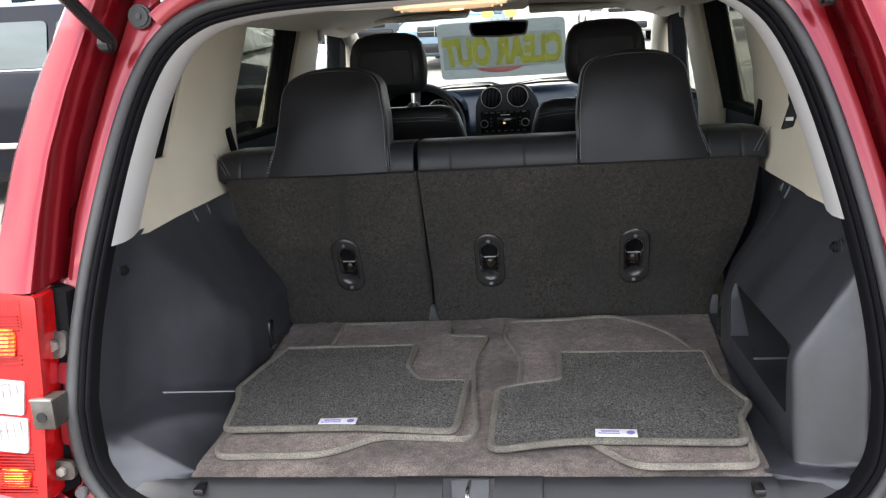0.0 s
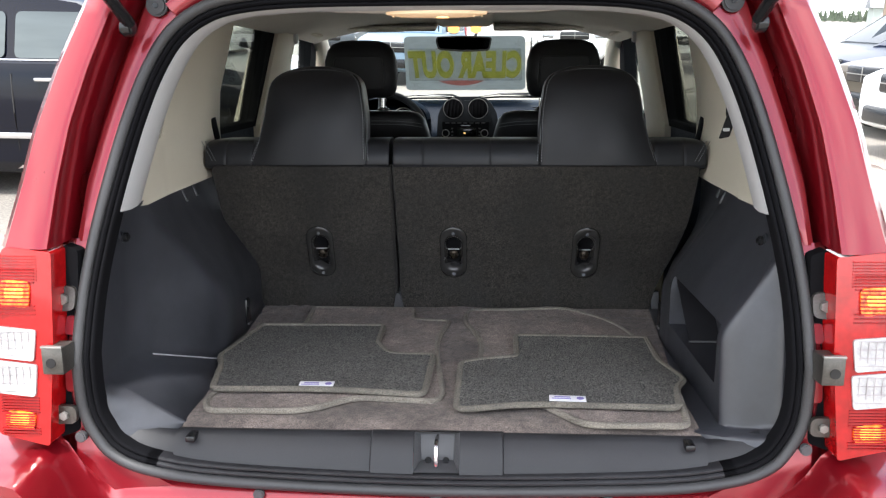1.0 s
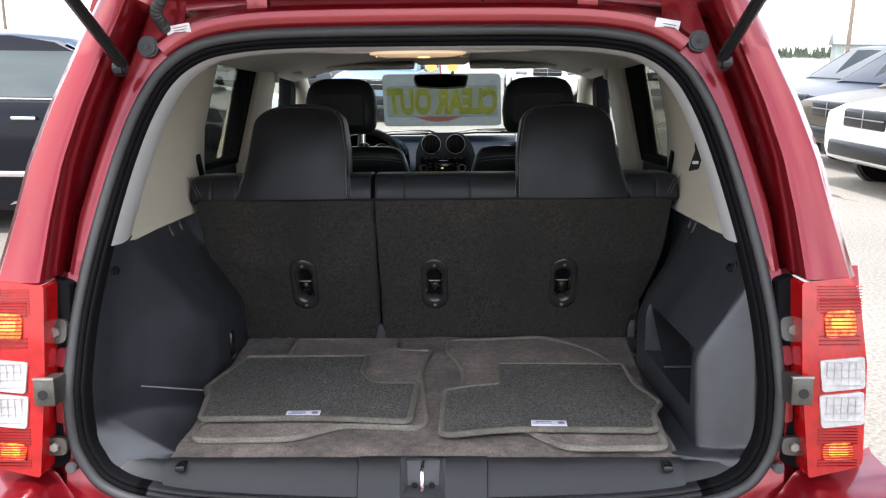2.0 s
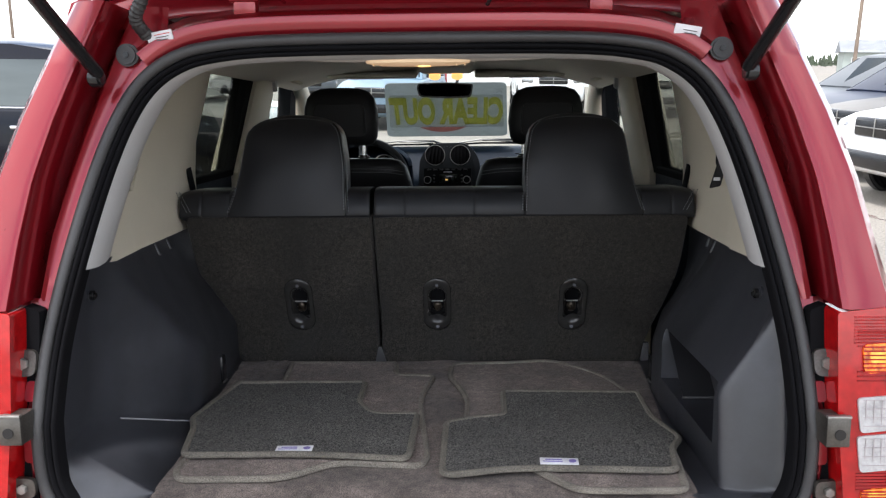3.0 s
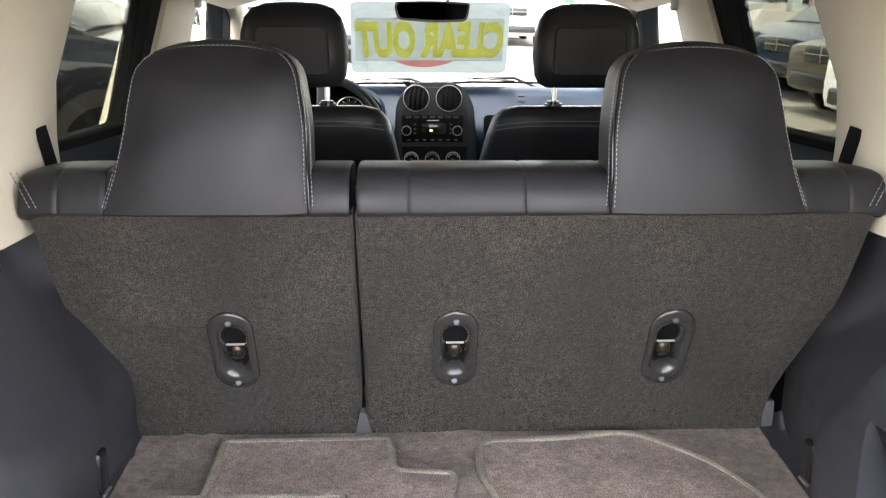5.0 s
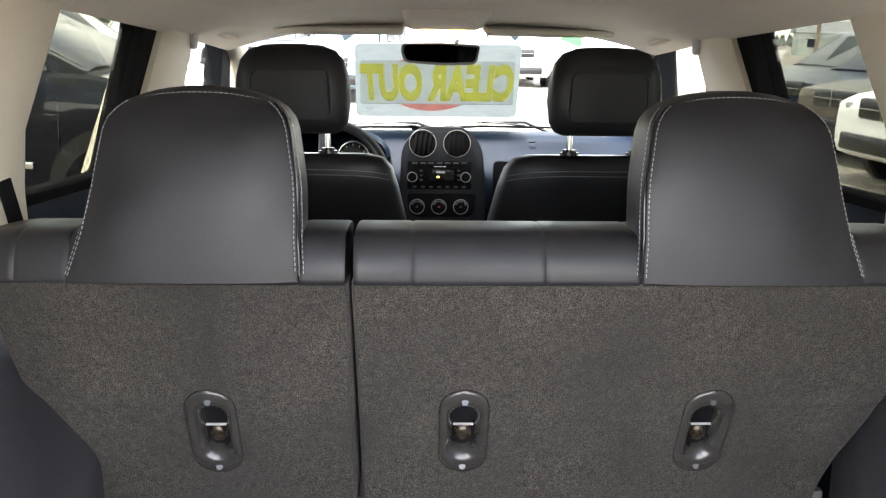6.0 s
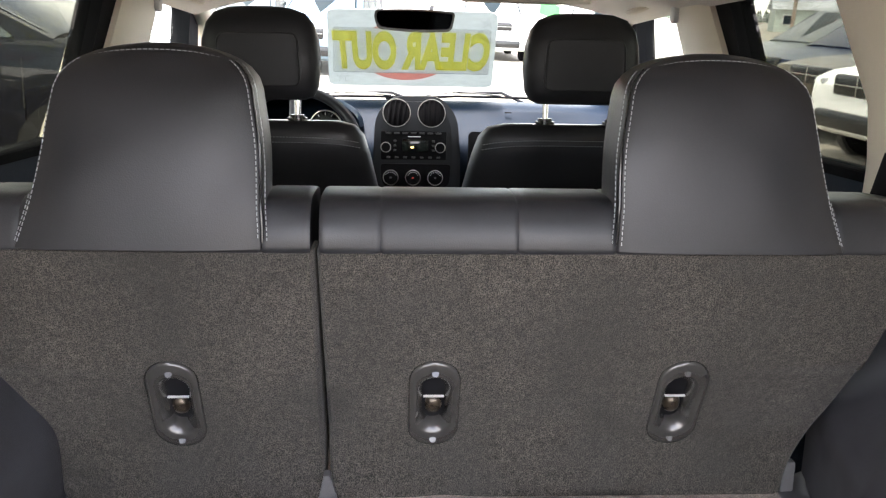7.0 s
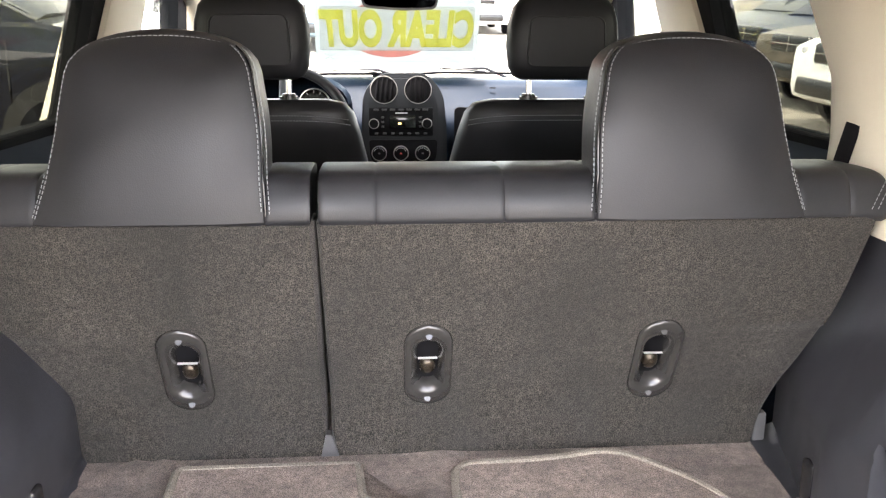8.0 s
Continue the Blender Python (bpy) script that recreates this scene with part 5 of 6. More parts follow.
# ---- windscreen, sign, mirror, visors ----
WS = lambda x, s: Vector((x, 4.04 - 0.56 * s, 1.255 + 0.39 * s))      # s from 0 at the cowl to 1 at the roof
ws = part("windscreen", sheet(lambda u, s: WS(u * (0.70 - 0.06 * s), s) + Vector((0, -0.10 * u * u, 0)), lin(-1, 1, 17), lin(0, 1, 9)), GLASS, car, "clear windscreen")
ws.visible_shadow = False
def ws_at(x, v, o):
    """A place on the screen: x across, v metres up along the glass, o outwards."""
    d = Vector((0, -0.56, 0.39)).normalized()
    return tuple(Vector((x, 4.04, 1.255)) + d * v + Vector((0, 0.39, 0.56)).normalized() * o)
for x0, x1, v0, v1 in ((-0.10, 0.42, 0.055, 0.075), (-0.52, 0.02, 0.045, 0.070)):
    wp = thing("wiper", "black wiper arm and blade resting at the foot of the windscreen", "wiper", ws_at(x0, v0, 0.01), "wipers")
    part("arm", tube([ws_at(x1 + 0.02, 0.005, 0.02), ws_at(x1 - 0.10, v0 + 0.02, 0.03), ws_at((x0 + x1) / 2, (v0 + v1) / 2 + 0.008, 0.03)], 0.006, 6), GLOSS_BLACK, wp)
    bl = part("blade", tube([ws_at(x0, v0, 0.008), ws_at((x0 + x1) / 2, v0 + 0.022, 0.010), ws_at(x1, v1, 0.008)], 0.005, 6), RUBBER_DARK, wp)
    part("bridge", tube([ws_at(x0 + 0.1, v0 + 0.012, 0.012), ws_at((x0 + x1) / 2, v0 + 0.034, 0.022), ws_at(x1 - 0.1, v1 + 0.006, 0.012)], 0.004, 6), GLOSS_BLACK, bl)
SC = -0.010
sign = thing("windscreen_sign", "translucent grey plastic sale sign lying on the windscreen, seen from behind", "sign", ws_at(SC, 0.3, 0.02))
V0, V1, HW = 0.125, 0.535, 0.290
part("sheet", slab(rounded([(SC - HW, V0, 0.03), (SC + HW, V0, 0.03), (SC + HW - 0.022, V1, 0.03), (SC - HW + 0.022, V1, 0.03)], 5), 0.018, 0.022, place=ws_at), FILM_GREY, sign)
for v_lo, v_hi in ((V0 + 0.086, 0.0), (1.0, V1 - 0.089)):
    cap = [(SC - 0.02 + 0.165 * math.cos(a), (V0 + V1) / 2 - 0.005 + 0.160 * math.sin(a)) for a in lin(0, 2 * math.pi, 73)[:-1]]
    cap = [p for p in cap if (p[1] < v_lo if v_hi == 0.0 else p[1] > v_hi)]
    if v_hi:
        cap.sort(key=lambda p: p[0])
    part("oval", slab(cap, 0.0165, 0.0235, place=ws_at), FILM_RED, sign, "red oval")
part("dark_band", slab(rounded([(SC - HW + 0.02, V0 + 0.082, 0.01), (SC + HW - 0.02, V0 + 0.082, 0.01), (SC + HW - 0.035, V1 - 0.085, 0.01), (SC - HW + 0.035, V1 - 0.085, 0.01)], 3), 0.0150, 0.0250, place=ws_at), FILM_DARK, sign, "dark grey band")
for sx, sv in ((SC + HW - 0.05, V1 - 0.05), (SC - HW + 0.05, V0 + 0.05)):
    part("star", slab([(sx + (0.024 if i % 2 == 0 else 0.010) * math.sin(i * math.pi / 5), sv + (0.030 if i % 2 == 0 else 0.012) * math.cos(i * math.pi / 5)) for i in range(10)], 0.0165, 0.0235, place=ws_at), FILM_WHITE, sign, "pale star")
fc = bpy.data.curves.new("letters", "FONT")
fc.body, fc.align_x, fc.align_y, fc.size, fc.extrude, fc.offset = "CLEAR OUT", "CENTER", "CENTER", 0.2, 0.006, 0.0085
fo = new("letters_curve", fc)
dg = bpy.context.evaluated_depsgraph_get()
fm = bpy.data.meshes.new_from_object(fo.evaluated_get(dg))
bpy.data.objects.remove(fo)
lb = bmesh.new()
lb.from_mesh(fm)
xs_l = [v.co.x for v in lb.verts]
ys_l = [v.co.y for v in lb.verts]
w_l, h_l = max(xs_l) - min(xs_l), max(ys_l) - min(ys_l)
cx_l, cy_l = (max(xs_l) + min(xs_l)) / 2, (max(ys_l) + min(ys_l)) / 2
for v in lb.verts:
    v.co = ws_at(SC - (v.co.x - cx_l) * 0.520 / w_l, (V0 + V1) / 2 + (v.co.y - cy_l) * 0.205 / h_l, 0.020 + v.co.z)
bmesh.ops.recalc_face_normals(lb, faces=lb.faces)
part("letters", lb, FILM_YELLOW, sign, "yellow capital letters CLEAR OUT")

mirror = thing("rear_view_mirror", "black rear-view mirror on a short stalk", "mirror", (0, 3.47, 1.56))
part("shell", slab(rounded([(-0.127, 1.548, 0.012), (-0.118, 1.512, 0.016), (0.0, 1.503, 0.05), (0.102, 1.508, 0.016), (0.112, 1.562, 0.012), (0.0, 1.570, 0.05), (-0.122, 1.566, 0.012)], 5), 0.0, 0.035, place=lambda a, b_, o: (a, 3.450 + o, b_)), GLOSS_BLACK, mirror)
part("mirror_glass", slab(rounded([(-0.119, 1.547, 0.01), (-0.111, 1.517, 0.012), (0.0, 1.509, 0.05), (0.096, 1.514, 0.012), (0.104, 1.556, 0.01), (0.0, 1.563, 0.05), (-0.114, 1.560, 0.01)], 5), 0.0, 0.003, place=lambda a, b_, o: (a, 3.438 + o + 0.04 * a - 0.32 * (b_ - 1.535), b_)), MIRROR, mirror, "mirror glass")
part("stalk", tube([(0.04, 3.475, 1.565), (0.05, 3.50, 1.60), (0.05, 3.52, 1.63)], 0.007, 8), GLOSS_BLACK, mirror)
console = thing("overhead_console", "beige overhead console with two lit reading lamps", "lamp", (0, 3.30, 1.61))
part("body", rbox((0.0, 3.22, 1.628), (0.23, 0.36, 0.055), 0.025, 3), HEADLINER, console)
for x in (-0.048, 0.044):
    part("reading_lamp", disc((x, 3.385, 1.593), 0.024, 0.014, "Z", 20, 0.002, m=pose(0, 0, 0, -30)), WARM_LAMP, console, "lit reading lamp")
for side in (-1, 1):
    vs_ = thing("sun_visor", "beige fabric sun visor folded up", "sun visor", (side * 0.30, 3.34, 1.60), "sun visors")
    part("pad", rbox((side * 0.295, 3.34, 1.598), (0.36, 0.14, 0.020), 0.009, 3, m=pose(0, 0, 0, 10)), HEADLINER, vs_)
    part("vanity_label", rbox((side * 0.32, 3.275, 1.5775), (0.14, 0.03, 0.002), m=pose(0, 0, 0, 10)), WHITE_LABEL, vs_, "pale sticker")
    gh = thing("grab_handle", "beige fold-up grab handle on the roof edge", "handle", (side * 0.57, 3.15, 1.58), "grab handles")
    part("grip", tube(spline([(side * 0.625, 3.15, 1.590), (side * 0.595, 3.17, 1.570), (side * 0.585, 3.25, 1.563), (side * 0.595, 3.33, 1.570), (side * 0.625, 3.35, 1.590)], 5), 0.011, 8), BEIGE, gh)

# coat hook with a belt tongue on the rear pillar band
hook = thing("belt_hook", "black plastic hook with a hanging belt tongue", "hook", (0.553, 1.54, 1.30))
part("clip", rbox((0.574, 1.552, 1.318), (0.030, 0.034, 0.034), 0.008, 3), GLOSS_BLACK, hook)
part("tongue", slab(rounded([(-0.014, -0.034, 0.004), (0.016, -0.030, 0.004), (0.018, 0.020, 0.008), (-0.010, 0.024, 0.008)], 3), 0.0, 0.005, place=lambda a, b_, o: (0.558 + a * 0.62 + 0.25 * b_, 1.536 - o, 1.296 + b_)), GLOSS_BLACK, hook)
part("slot", rbox((0.553, 1.530, 1.280), (0.012, 0.003, 0.006)), GREIGE, hook)

# ---- the lot outside ----
def ground_material():
    m = material("worn_asphalt", (0.22, 0.200, 0.172), 0.95, 0, 0.22, 0.25, 0.35, 45.0, 0.8, 60.0)
    return m


GROUND = ground_material()
g = bmesh.new()
ring = [0.0, 4, 8, 14, 22, 40, 80, 200, 600, 2500]
prev = [g.verts.new((0, 4, 0))]
for r in ring[1:]:
    cur = [g.verts.new((r * math.cos(a), 4 + r * math.sin(a), 0)) for a in lin(0, 2 * math.pi, 49)[:-1]]
    for i in range(48):
        j = (i + 1) % 48
        if len(prev) == 1:
            g.faces.new((prev[0], cur[i], cur[j]))
        else:
            g.faces.new((prev[i], cur[i], cur[j], prev[j]))
    prev = cur
solo("ground", g, GROUND, "worn light grey-brown asphalt lot", "ground", kind="structure", frame_m=Matrix())


def paint(name, col, metal=0.3):
    return material(name, col, 0.3, metal, 0.05, 2.0, 0.06, 2000.0, coat=0.03, spec=0.10)


def parked_car(label, pmat, place, length=4.7, width=1.86, height=1.70, hood=1.02, ws_base=1.25, ws_top=2.05, rear=4.45, grille=GLOSS_BLACK, handles=(2.42, 3.34), gaps=(1.62, 2.64, 3.58), spokes=STEEL, belt=0.0, skirt=0.28, mirrors=True, pane=None, moulding=None, tip=0.50):
    """A parked SUV; local x runs from the nose (0) to the tail, y to its left, z up."""
    root = thing("parked_car", label, "car", (0, 0, 0), "parked cars", frame_m=place)
    hw = width / 2
    belt = belt or hood + 0.02
    st = [(0.0, 0.42, 0.80, 0.80), (0.06, 0.34, 0.88, 0.90), (0.25, skirt, hood - 0.10, 0.95), (0.7, skirt, hood - 0.03, 1.0), (ws_base, skirt, hood + 0.03, 1.0), (2.4, skirt, belt + 0.03, 1.0), (3.6, skirt, belt + 0.05, 1.0), (length - 0.35, skirt, belt + 0.05, 0.98), (length - 0.08, 0.34, belt, 0.94), (length, 0.42, 0.95, 0.90)]
    rings = []
    for x, z0, z1, k in st:
        w = hw * k
        half = [(w * 0.90, z0), (w * 0.985, z0 + 0.10), (w, z0 + (z1 - z0) * 0.45), (w * 0.99, z0 + (z1 - z0) * 0.8), (w * 0.965, z1 - 0.03), (w * 0.92, z1), (w * 0.45, z1 + 0.015)]
        rings.append([(x, y, z) for y, z in half] + [(x, -y, z) for y, z in half[::-1]])
    body = part("body", loft(rings), pmat, root, "", 30)
    tb, tt = hw * 0.93, hw * 0.76
    zb, zt = belt + 0.02, height
    zw = hood + 0.04
    gs = [(ws_base, zw, zw + 0.01), (ws_top, zb, zt - 0.05), (ws_top + 0.35, zb, zt), (3.3, zb, zt), (rear - 0.45, zb, zt - 0.03), (rear - 0.20, zb, zt - 0.09), (length - 0.12, zb, zb + 0.01)]
    def side_at(x, z):
        f = (z - zb) / (zt - zb)
        return tb + (tt - tb) * f
    rg = []
    for x, z0, z1 in gs:
        y1 = side_at(x, z1)
        rg.append([(x, tb, z0 - 0.03), (x, side_at(x, z0 + 0.6 * (z1 - z0)), z0 + 0.6 * (z1 - z0)), (x, y1, z1 - 0.01), (x, y1 * 0.8, z1 + 0.02), (x, -y1 * 0.8, z1 + 0.02), (x, -y1, z1 - 0.01), (x, -side_at(x, z0 + 0.6 * (z1 - z0)), z0 + 0.6 * (z1 - z0)), (x, -tb, z0 - 0.03)])
    part("roof", loft(rg), pmat, root, "", 30)
    # glass: windscreen and side panes, just proud of the cabin
    n = Vector((-(zt - 0.05 - zw), 0, ws_top - ws_base)).normalized()
    def screen(u, s):
        x, z = ws_base + (ws_top - ws_base) * s, zw + (zt - 0.05 - zw) * s
        p = Vector((x, u * (side_at(x, z) - 0.06), z + 0.014 * (1 - abs(u))))
        return p + n * 0.012
    part("windscreen", sheet(screen, lin(-1, 1, 9), lin(0.06, 0.94, 6)), pane or GLASS_DARK, root, "reflective windscreen")
    for sg in (-1, 1):
        for x0, x1, s0, s1 in ((ws_base + tip, gaps[1] - 0.02, 0.55, 0.0), (gaps[1] + 0.06, gaps[2] - 0.06, 0.0, 0.0), (gaps[2] + 0.02, rear - 0.28, 0.0, 0.18)):
            top_z = zt - 0.13
            o = [(x0, zb + 0.02), (x1, zb + 0.02), (x1 - s1, top_z), (x0 + s0, top_z)]
            part("side_window", slab(rounded([(a, b_, 0.05) for a, b_ in o], 3), 0.0, 0.008, place=lambda a, b_, q: (a, sg * (side_at(a, b_) + 0.004 + q), b_)), pane or GLASS_DARK, root, "dark side glass")
        part("window_trim", tube([(ws_base + 0.45, sg * (tb + 0.006), zb + 0.005), (rear - 0.3, sg * (tb + 0.006), zb + 0.005)], 0.010, 6), CHROME, root)
        for x in handles:
            part("door_handle", rbox((x, sg * (hw + 0.012), belt - 0.12), (0.20, 0.035, 0.032), 0.012), CHROME, root, "chrome door handle")
        for x in gaps:
            part("door_gap", tube([(x, sg * (hw * 0.992), 0.40), (x, sg * (hw * 1.004), 0.70), (x, sg * (hw * 0.985), belt - 0.08)], 0.006, 5), GLOSS_BLACK, root)
        part("side_moulding", rbox((2.45, sg * (hw + 0.004), 0.52), (2.1, 0.02, 0.05), 0.008), moulding or pmat, root)
        if mirrors:
            part("door_mirror", rbox((ws_base + 0.55, sg * (hw + 0.10), zb + 0.06), (0.12, 0.20, 0.15), 0.04, 3), pmat, root)
        part("headlight", rbox((0.16, sg * hw * 0.74, hood - 0.24), (0.26, 0.34, 0.13), 0.05, 3, m=pose(0, 0, 0, 0, 0, sg * -14)), HEADLAMP, root, "clear headlight")
        part("fog_lamp", disc((0.05, sg * hw * 0.68, 0.50), 0.06, 0.06, "X", 16, 0.01), GLOSS_BLACK, root)
        part("tail_lamp", rbox((length - 0.10, sg * hw * 0.86, 1.02), (0.12, 0.18, 0.26), 0.03), LENS_RED, root)
        for x in (0.90, length - 0.92):
            part("wheel_arch", disc((x, sg * (hw - 0.055), 0.36), 0.415, 0.13, "Y", 32, 0.01), GLOSS_BLACK, root)
            w = part("wheel", disc((x, sg * (hw - 0.095), 0.345), 0.345, 0.22, "Y", 36, 0.03), RUBBER_DARK, root, "black tyre on an alloy wheel")
            part("rim", disc((x, sg * (hw + 0.012), 0.345), 0.21, 0.02, "Y", 28, 0.006), GLOSS_BLACK, w)
            for i in range(5):
                a = 2 * math.pi * i / 5
                part("spoke", rbox((x + 0.11 * math.cos(a), sg * (hw + 0.024), 0.345 + 0.11 * math.sin(a)), (0.20, 0.018, 0.045), 0.008, m=pose(0, 0, 0, 0, -math.degrees(a))), spokes, w)
    gr = part("grille", rbox((0.03, 0, hood - 0.22), (0.10, hw * 0.85, 0.22), 0.04, 3), grille, root, "dark grille with a cross bar")
    part("grille_bar", rbox((-0.024, 0, hood - 0.22), (0.012, hw * 0.80, 0.014), 0.005), STEEL, gr)
    part("grille_bar", rbox((-0.024, 0, hood - 0.22), (0.012, 0.016, 0.20), 0.005), STEEL, gr)
    part("lower_intake", rbox((0.015, 0, 0.47), (0.10, hw * 1.35, 0.19), 0.04, 2), GLOSS_BLACK, root)
    return root


# metal in place of glass; level streaks in its colour imitate mirrored clouds
SKY_GLASS = material("sky_reflecting_glass", (0.105, 0.118, 0.118), 0.04, 1.0, 0.15, 2.0, stretch=(0.4, 0.4, 3.0))
GLASS_DARK = material("dark_window_glass", (0.014, 0.020, 0.024), 0.05, 0, 0.05, 3.0, spec=0.04)
HEADLAMP = material("headlamp_glass", (0.30, 0.30, 0.30), 0.08, 0.6, 0.45, 25.0, coat=1.0)
P_BLACK = material("black_car_paint", (0.0030, 0.0036, 0.0085), 0.10, 0, 0.05, 2.0, 0.06, 2000.0, spec=0.30)
P_WHITE = paint("white_car_paint", (0.80, 0.80, 0.80), 0.0)
P_SILVER = paint("champagne_car_paint", (0.110, 0.095, 0.074), 0.2)
P_NAVY = paint("navy_car_paint", (0.012, 0.018, 0.040), 0.2)
P_GREY = paint("grey_car_paint", (0.10, 0.11, 0.12), 0.4)
P_BLUE = paint("pale_blue_car_paint", (0.22, 0.30, 0.38), 0.4)


def car_pose(nose, heading):
    """Nose on the ground at (x, y); heading: degrees of the way it faces (0 is +x, 90 is +y)."""
    return Matrix.Translation((nose[0], nose[1], 0)) @ pose(0, 0, 0, 0, 0, heading + 180)


parked_car("black SUV with chrome handles parked nose-out alongside", P_BLACK, car_pose((-1.25, 7.45), 1), 4.8, 1.90, 1.62, 1.09, 1.04, 1.98, 4.55, handles=(2.18, 3.22), gaps=(1.22, 2.48, 3.50), spokes=GLOSS_BLACK, belt=1.09, skirt=0.20, mirrors=False, pane=SKY_GLASS, moulding=CHROME, tip=0.22)
parked_car("white SUV next in the row, nose-out", P_WHITE, car_pose((-2.0, 10.2), 1), 4.7, 1.86, 1.68)
parked_car("white SUV parked in the next row", P_WHITE, car_pose((-7.4, 21.5), 268), 4.8, 1.9, 1.75, 1.06)
parked_car("white SUV with a black cross-bar grille", P_WHITE, car_pose((4.56, 9.2), 187), hood=1.05)
parked_car("champagne SUV nose-out in the row", P_SILVER, car_pose((5.1, 11.35), 187), 4.8, 1.88, 1.68)
parked_car("navy SUV nose-out in the row", P_NAVY, car_pose((5.5, 13.6), 187), 4.7, 1.84, 1.66, 1.02)
parked_car("dark grey SUV nose-out in the row", P_GREY, car_pose((5.9, 15.9), 187), 4.7, 1.84, 1.68, 1.02)
parked_car("pale blue SUV across the lot", P_BLUE, car_pose((-1.9, 17.5), 262), 4.6, 1.82, 1.66)
parked_car("white van across the lot", P_WHITE, car_pose((2.6, 24.0), 270), 5.2, 1.95, 1.98, 1.15)
parked_car("white SUV across the lot", P_WHITE, car_pose((5.2, 22.5), 262), 4.9, 1.9, 1.85, 1.1)
parked_car("grey saloon across the lot", P_GREY, car_pose((-4.8, 26.0), 268), 4.7, 1.84, 1.50, 0.95)

SIDING = material("grey_green_siding", (0.36, 0.40, 0.37), 0.8, 0, 0.08, 0.6, 0.05, 30.0)
ROOF = material("grey_shingle", (0.22, 0.23, 0.24), 0.9, 0, 0.2, 1.0, 0.2, 12.0)
WOOD = material("weathered_pole", (0.22, 0.17, 0.13), 0.9, 0, 0.2, 3.0, 0.2, 40.0, 0.4, 60.0, stretch=(1, 1, 0.1))
WHITE_WALL = material("white_wall", (0.72, 0.72, 0.70), 0.8, 0, 0.06, 0.5)
RED_SIGN = material("red_fascia", (0.50, 0.06, 0.05), 0.5, 0, 0.05, 1.0)


def house(label, x, y, w, d, h, rh, turn, wall, group=""):
    pl = Matrix.Translation((x, y, 0)) @ pose(0, 0, 0, 0, 0, turn)
    root = thing("house", label, "building", (0, 0, 0), group, frame_m=pl)
    wl_ = part("wall", rbox((0, 0, h / 2), (w, d, h)), wall, root)
    rb = bmesh.new()
    e = 0.4
    a = [rb.verts.new(p) for p in ((-w / 2 - e, -d / 2 - e, h), (w / 2 + e, -d / 2 - e, h), (w / 2 + e, d / 2 + e, h), (-w / 2 - e, d / 2 + e, h), (-w / 2 - e, 0, h + rh), (w / 2 + e, 0, h + rh))]
    for f in ((0, 1, 5, 4), (2, 3, 4, 5), (0, 4, 3), (1, 2, 5), (3, 2, 1, 0)):
        rb.faces.new([a[i] for i in f])
    part("roof", rb, ROOF, root)
    for i in range(int(w // 3)):
        xx = -w / 2 + 1.5 + i * 3
        win = part("window", rbox((xx, -d / 2 - 0.02, h * 0.55), (1.3, 0.10, 1.2), 0.02), WHITE_WALL, root)
        part("pane", rbox((xx, -d / 2 - 0.08, h * 0.55), (1.1, 0.02, 1.0)), GLASS_DARK, win)
    part("door", rbox((0.2, -d / 2 - 0.03, 1.05), (1.0, 0.08, 2.1), 0.01), GREY_PLASTIC, root)
    return root


FLAG = material("green_pennant", (0.05, 0.32, 0.07), 0.7, 0, 0.1, 5.0)
fl = thing("pennant", "small green sales flag on a clip pole", "flag", (2.72, 18.0, 0.0), frame_m=Matrix())
part("pole", tube([(2.72, 18.0, 0.0), (2.72, 18.0, 1.68)], 0.012, 6), WHITE_WALL, fl)
part("cloth", sheet(lambda u, v: (2.72 + 0.42 * u, 18.0 + 0.03 * math.sin(6 * u), 1.36 + 0.28 * v - 0.14 * u), lin(0, 1, 8), lin(0, 1, 5)), FLAG, fl)
house("grey-green house with a shingle roof beyond the lot", 52.5, 100, 15, 9, 2.6, 1.5, -20, SIDING)
house("long white shop with a red fascia beyond the lot", -2, 52, 26, 10, 4.2, 0.6, 4, WHITE_WALL)
house("white workshop beyond the lot", -34, 40, 18, 10, 4.0, 1.6, 35, WHITE_WALL)
fas = thing("shop_fascia", "red fascia board over a shop front", "sign", (-2, 46.7, 3.6), frame_m=Matrix())
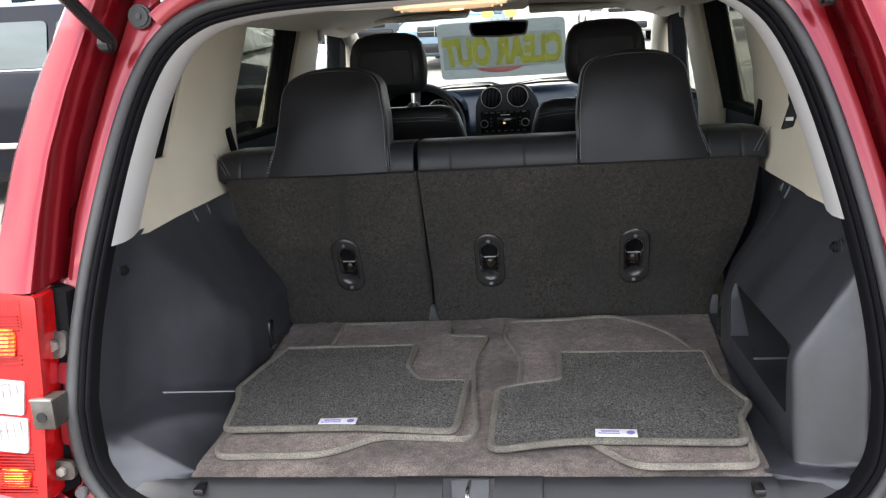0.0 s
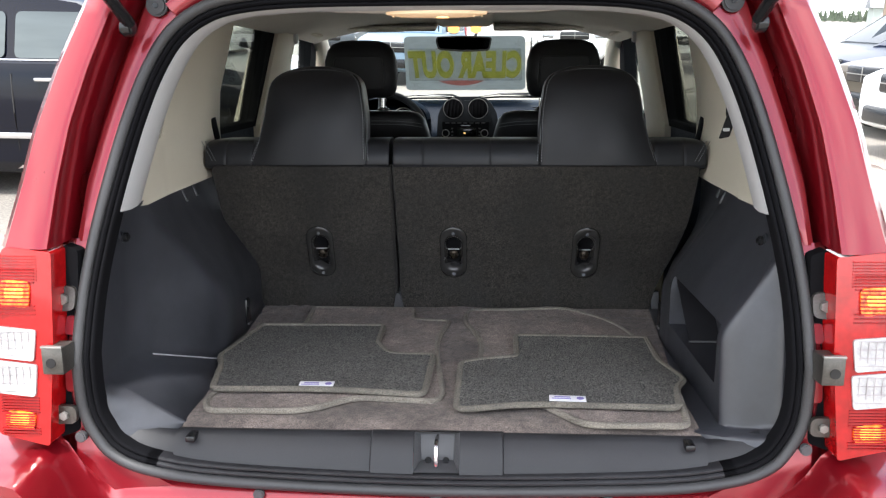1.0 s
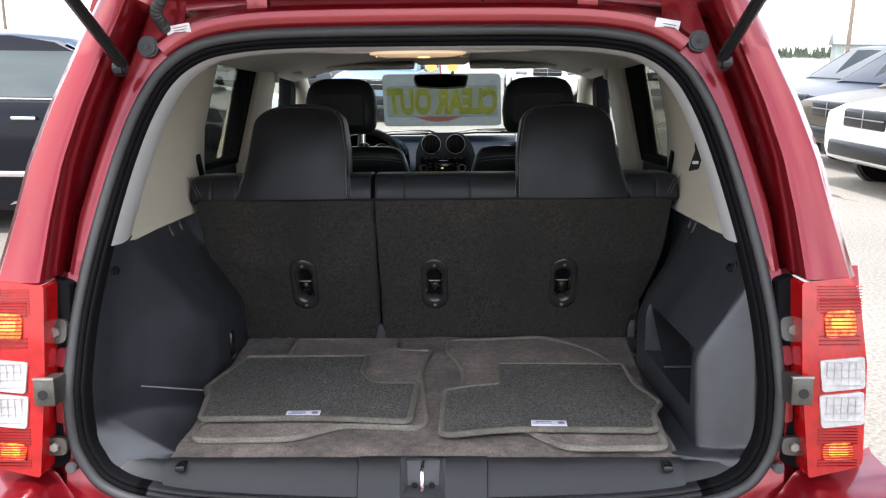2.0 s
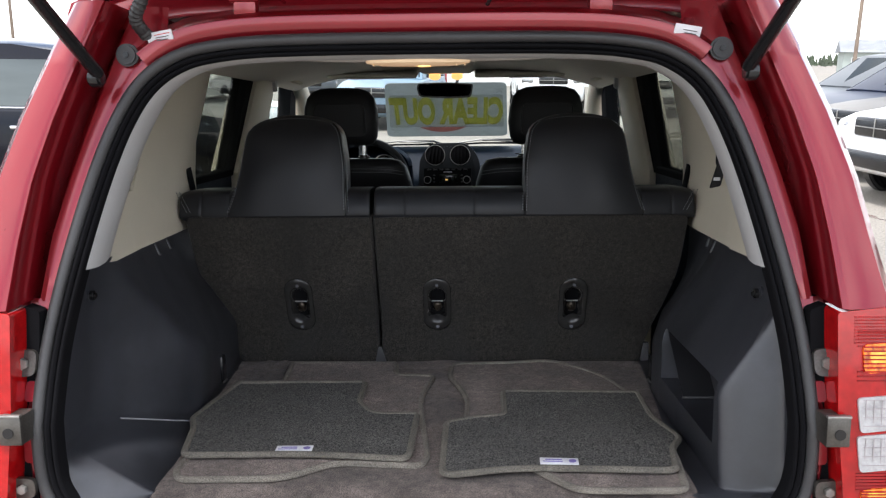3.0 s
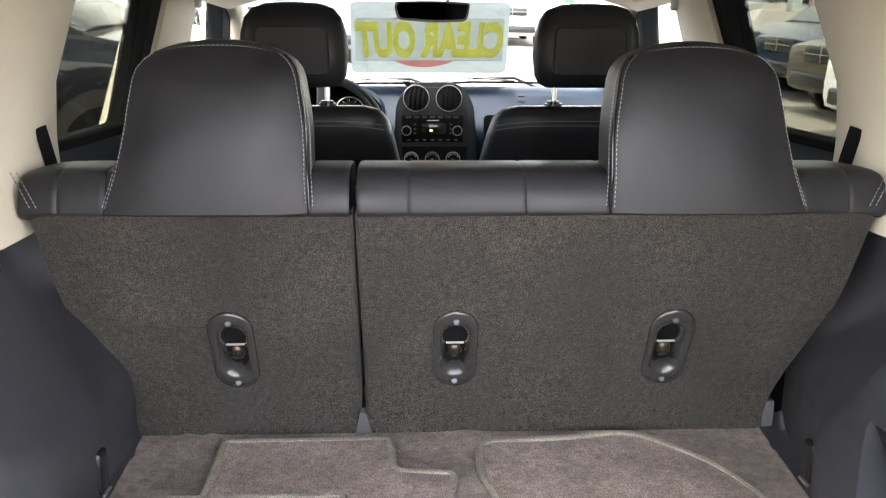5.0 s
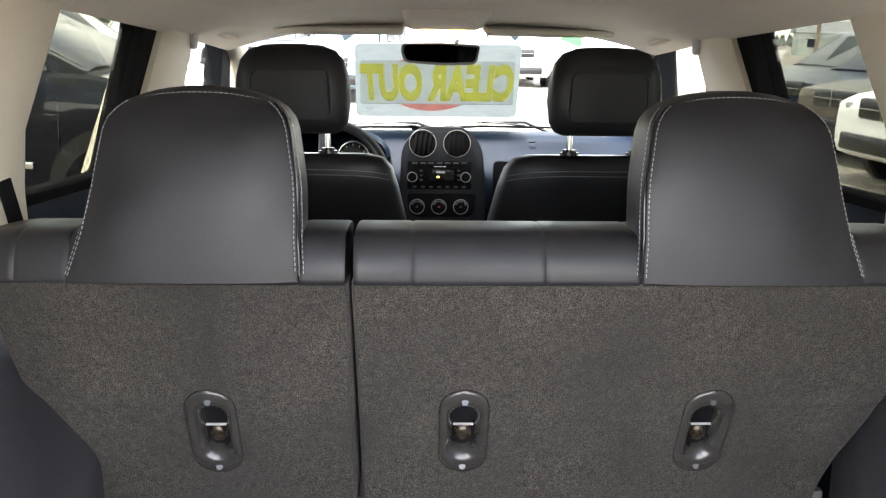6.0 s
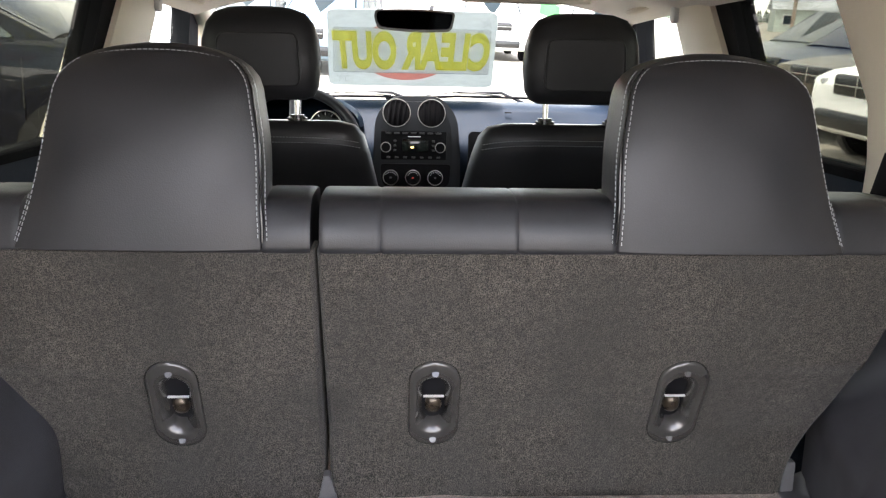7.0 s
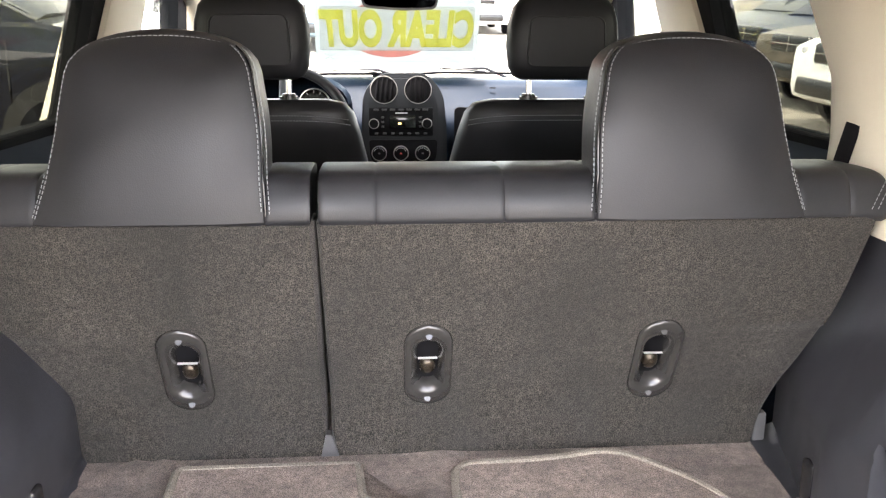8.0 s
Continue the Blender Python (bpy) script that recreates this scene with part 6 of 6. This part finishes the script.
part("board", rbox((-4, 46.6, 3.9), (9, 0.3, 0.7), 0.05), RED_SIGN, fas)
for px, py in ((18.4, 40), (30, 56), (-26, 48)):
    pole = thing("utility_pole", "weathered wooden utility pole with cross-arm and wires", "pole", (px, py, 0), "utility poles", frame_m=Matrix())
    part("shaft", tube([(px, py, 0), (px + 0.05, py, 9.5)], [0.095, 0.07], 10), WOOD, pole)
    part("cross_arm", rbox((px, py, 8.7), (2.2, 0.12, 0.14), 0.02), WOOD, pole)
    for dx in (-0.9, 0.0, 0.9):
        part("insulator", disc((px + dx, py, 8.85), 0.05, 0.14, "Z", 10), GREY_PLASTIC, pole)
        part("wire", tube([(px + dx + 30 * (t - 0.5) * 2, py + 8 * (t - 0.5), 8.9 - 0.9 * (1 - (2 * t - 1) ** 2) + 0.6) for t in lin(0, 1, 13)], 0.014, 4), GLOSS_BLACK, pole)

LEAF = material("dark_foliage", (0.05, 0.065, 0.04), 0.9, 0, 0.4, 0.5, 0.3, 4.0)
rnd = random.Random(5)
woods = bmesh.new()
for i in range(2600):
    a = math.radians(rnd.uniform(20, 160))
    r = rnd.uniform(250, 330)
    x, y, h = r * math.cos(a), r * math.sin(a), rnd.uniform(2.0, 4.2)
    tip = woods.verts.new((x, y, h))
    n = 6
    for lev in range(3):
        z0 = h * (0.15 + 0.25 * lev)
        rad = h * 0.26 * (1 - 0.25 * lev) * rnd.uniform(0.8, 1.2)
        apex = woods.verts.new((x + rnd.uniform(-0.2, 0.2), y, min(h, z0 + h * 0.45)))
        base = [woods.verts.new((x + rad * rnd.uniform(0.7, 1.2) * math.cos(2 * math.pi * q / n), y + rad * math.sin(2 * math.pi * q / n), z0 + rnd.uniform(-0.2, 0.2))) for q in range(n)]
        for q in range(n):
            woods.faces.new((base[q], base[(q + 1) % n], apex))
bmesh.ops.delete(woods, geom=[v for v in woods.verts if not v.link_faces], context="VERTS")
solo("far_woods", woods, LEAF, "far line of dark conifers on the horizon", "trees", kind="stuff", frame_m=Matrix())
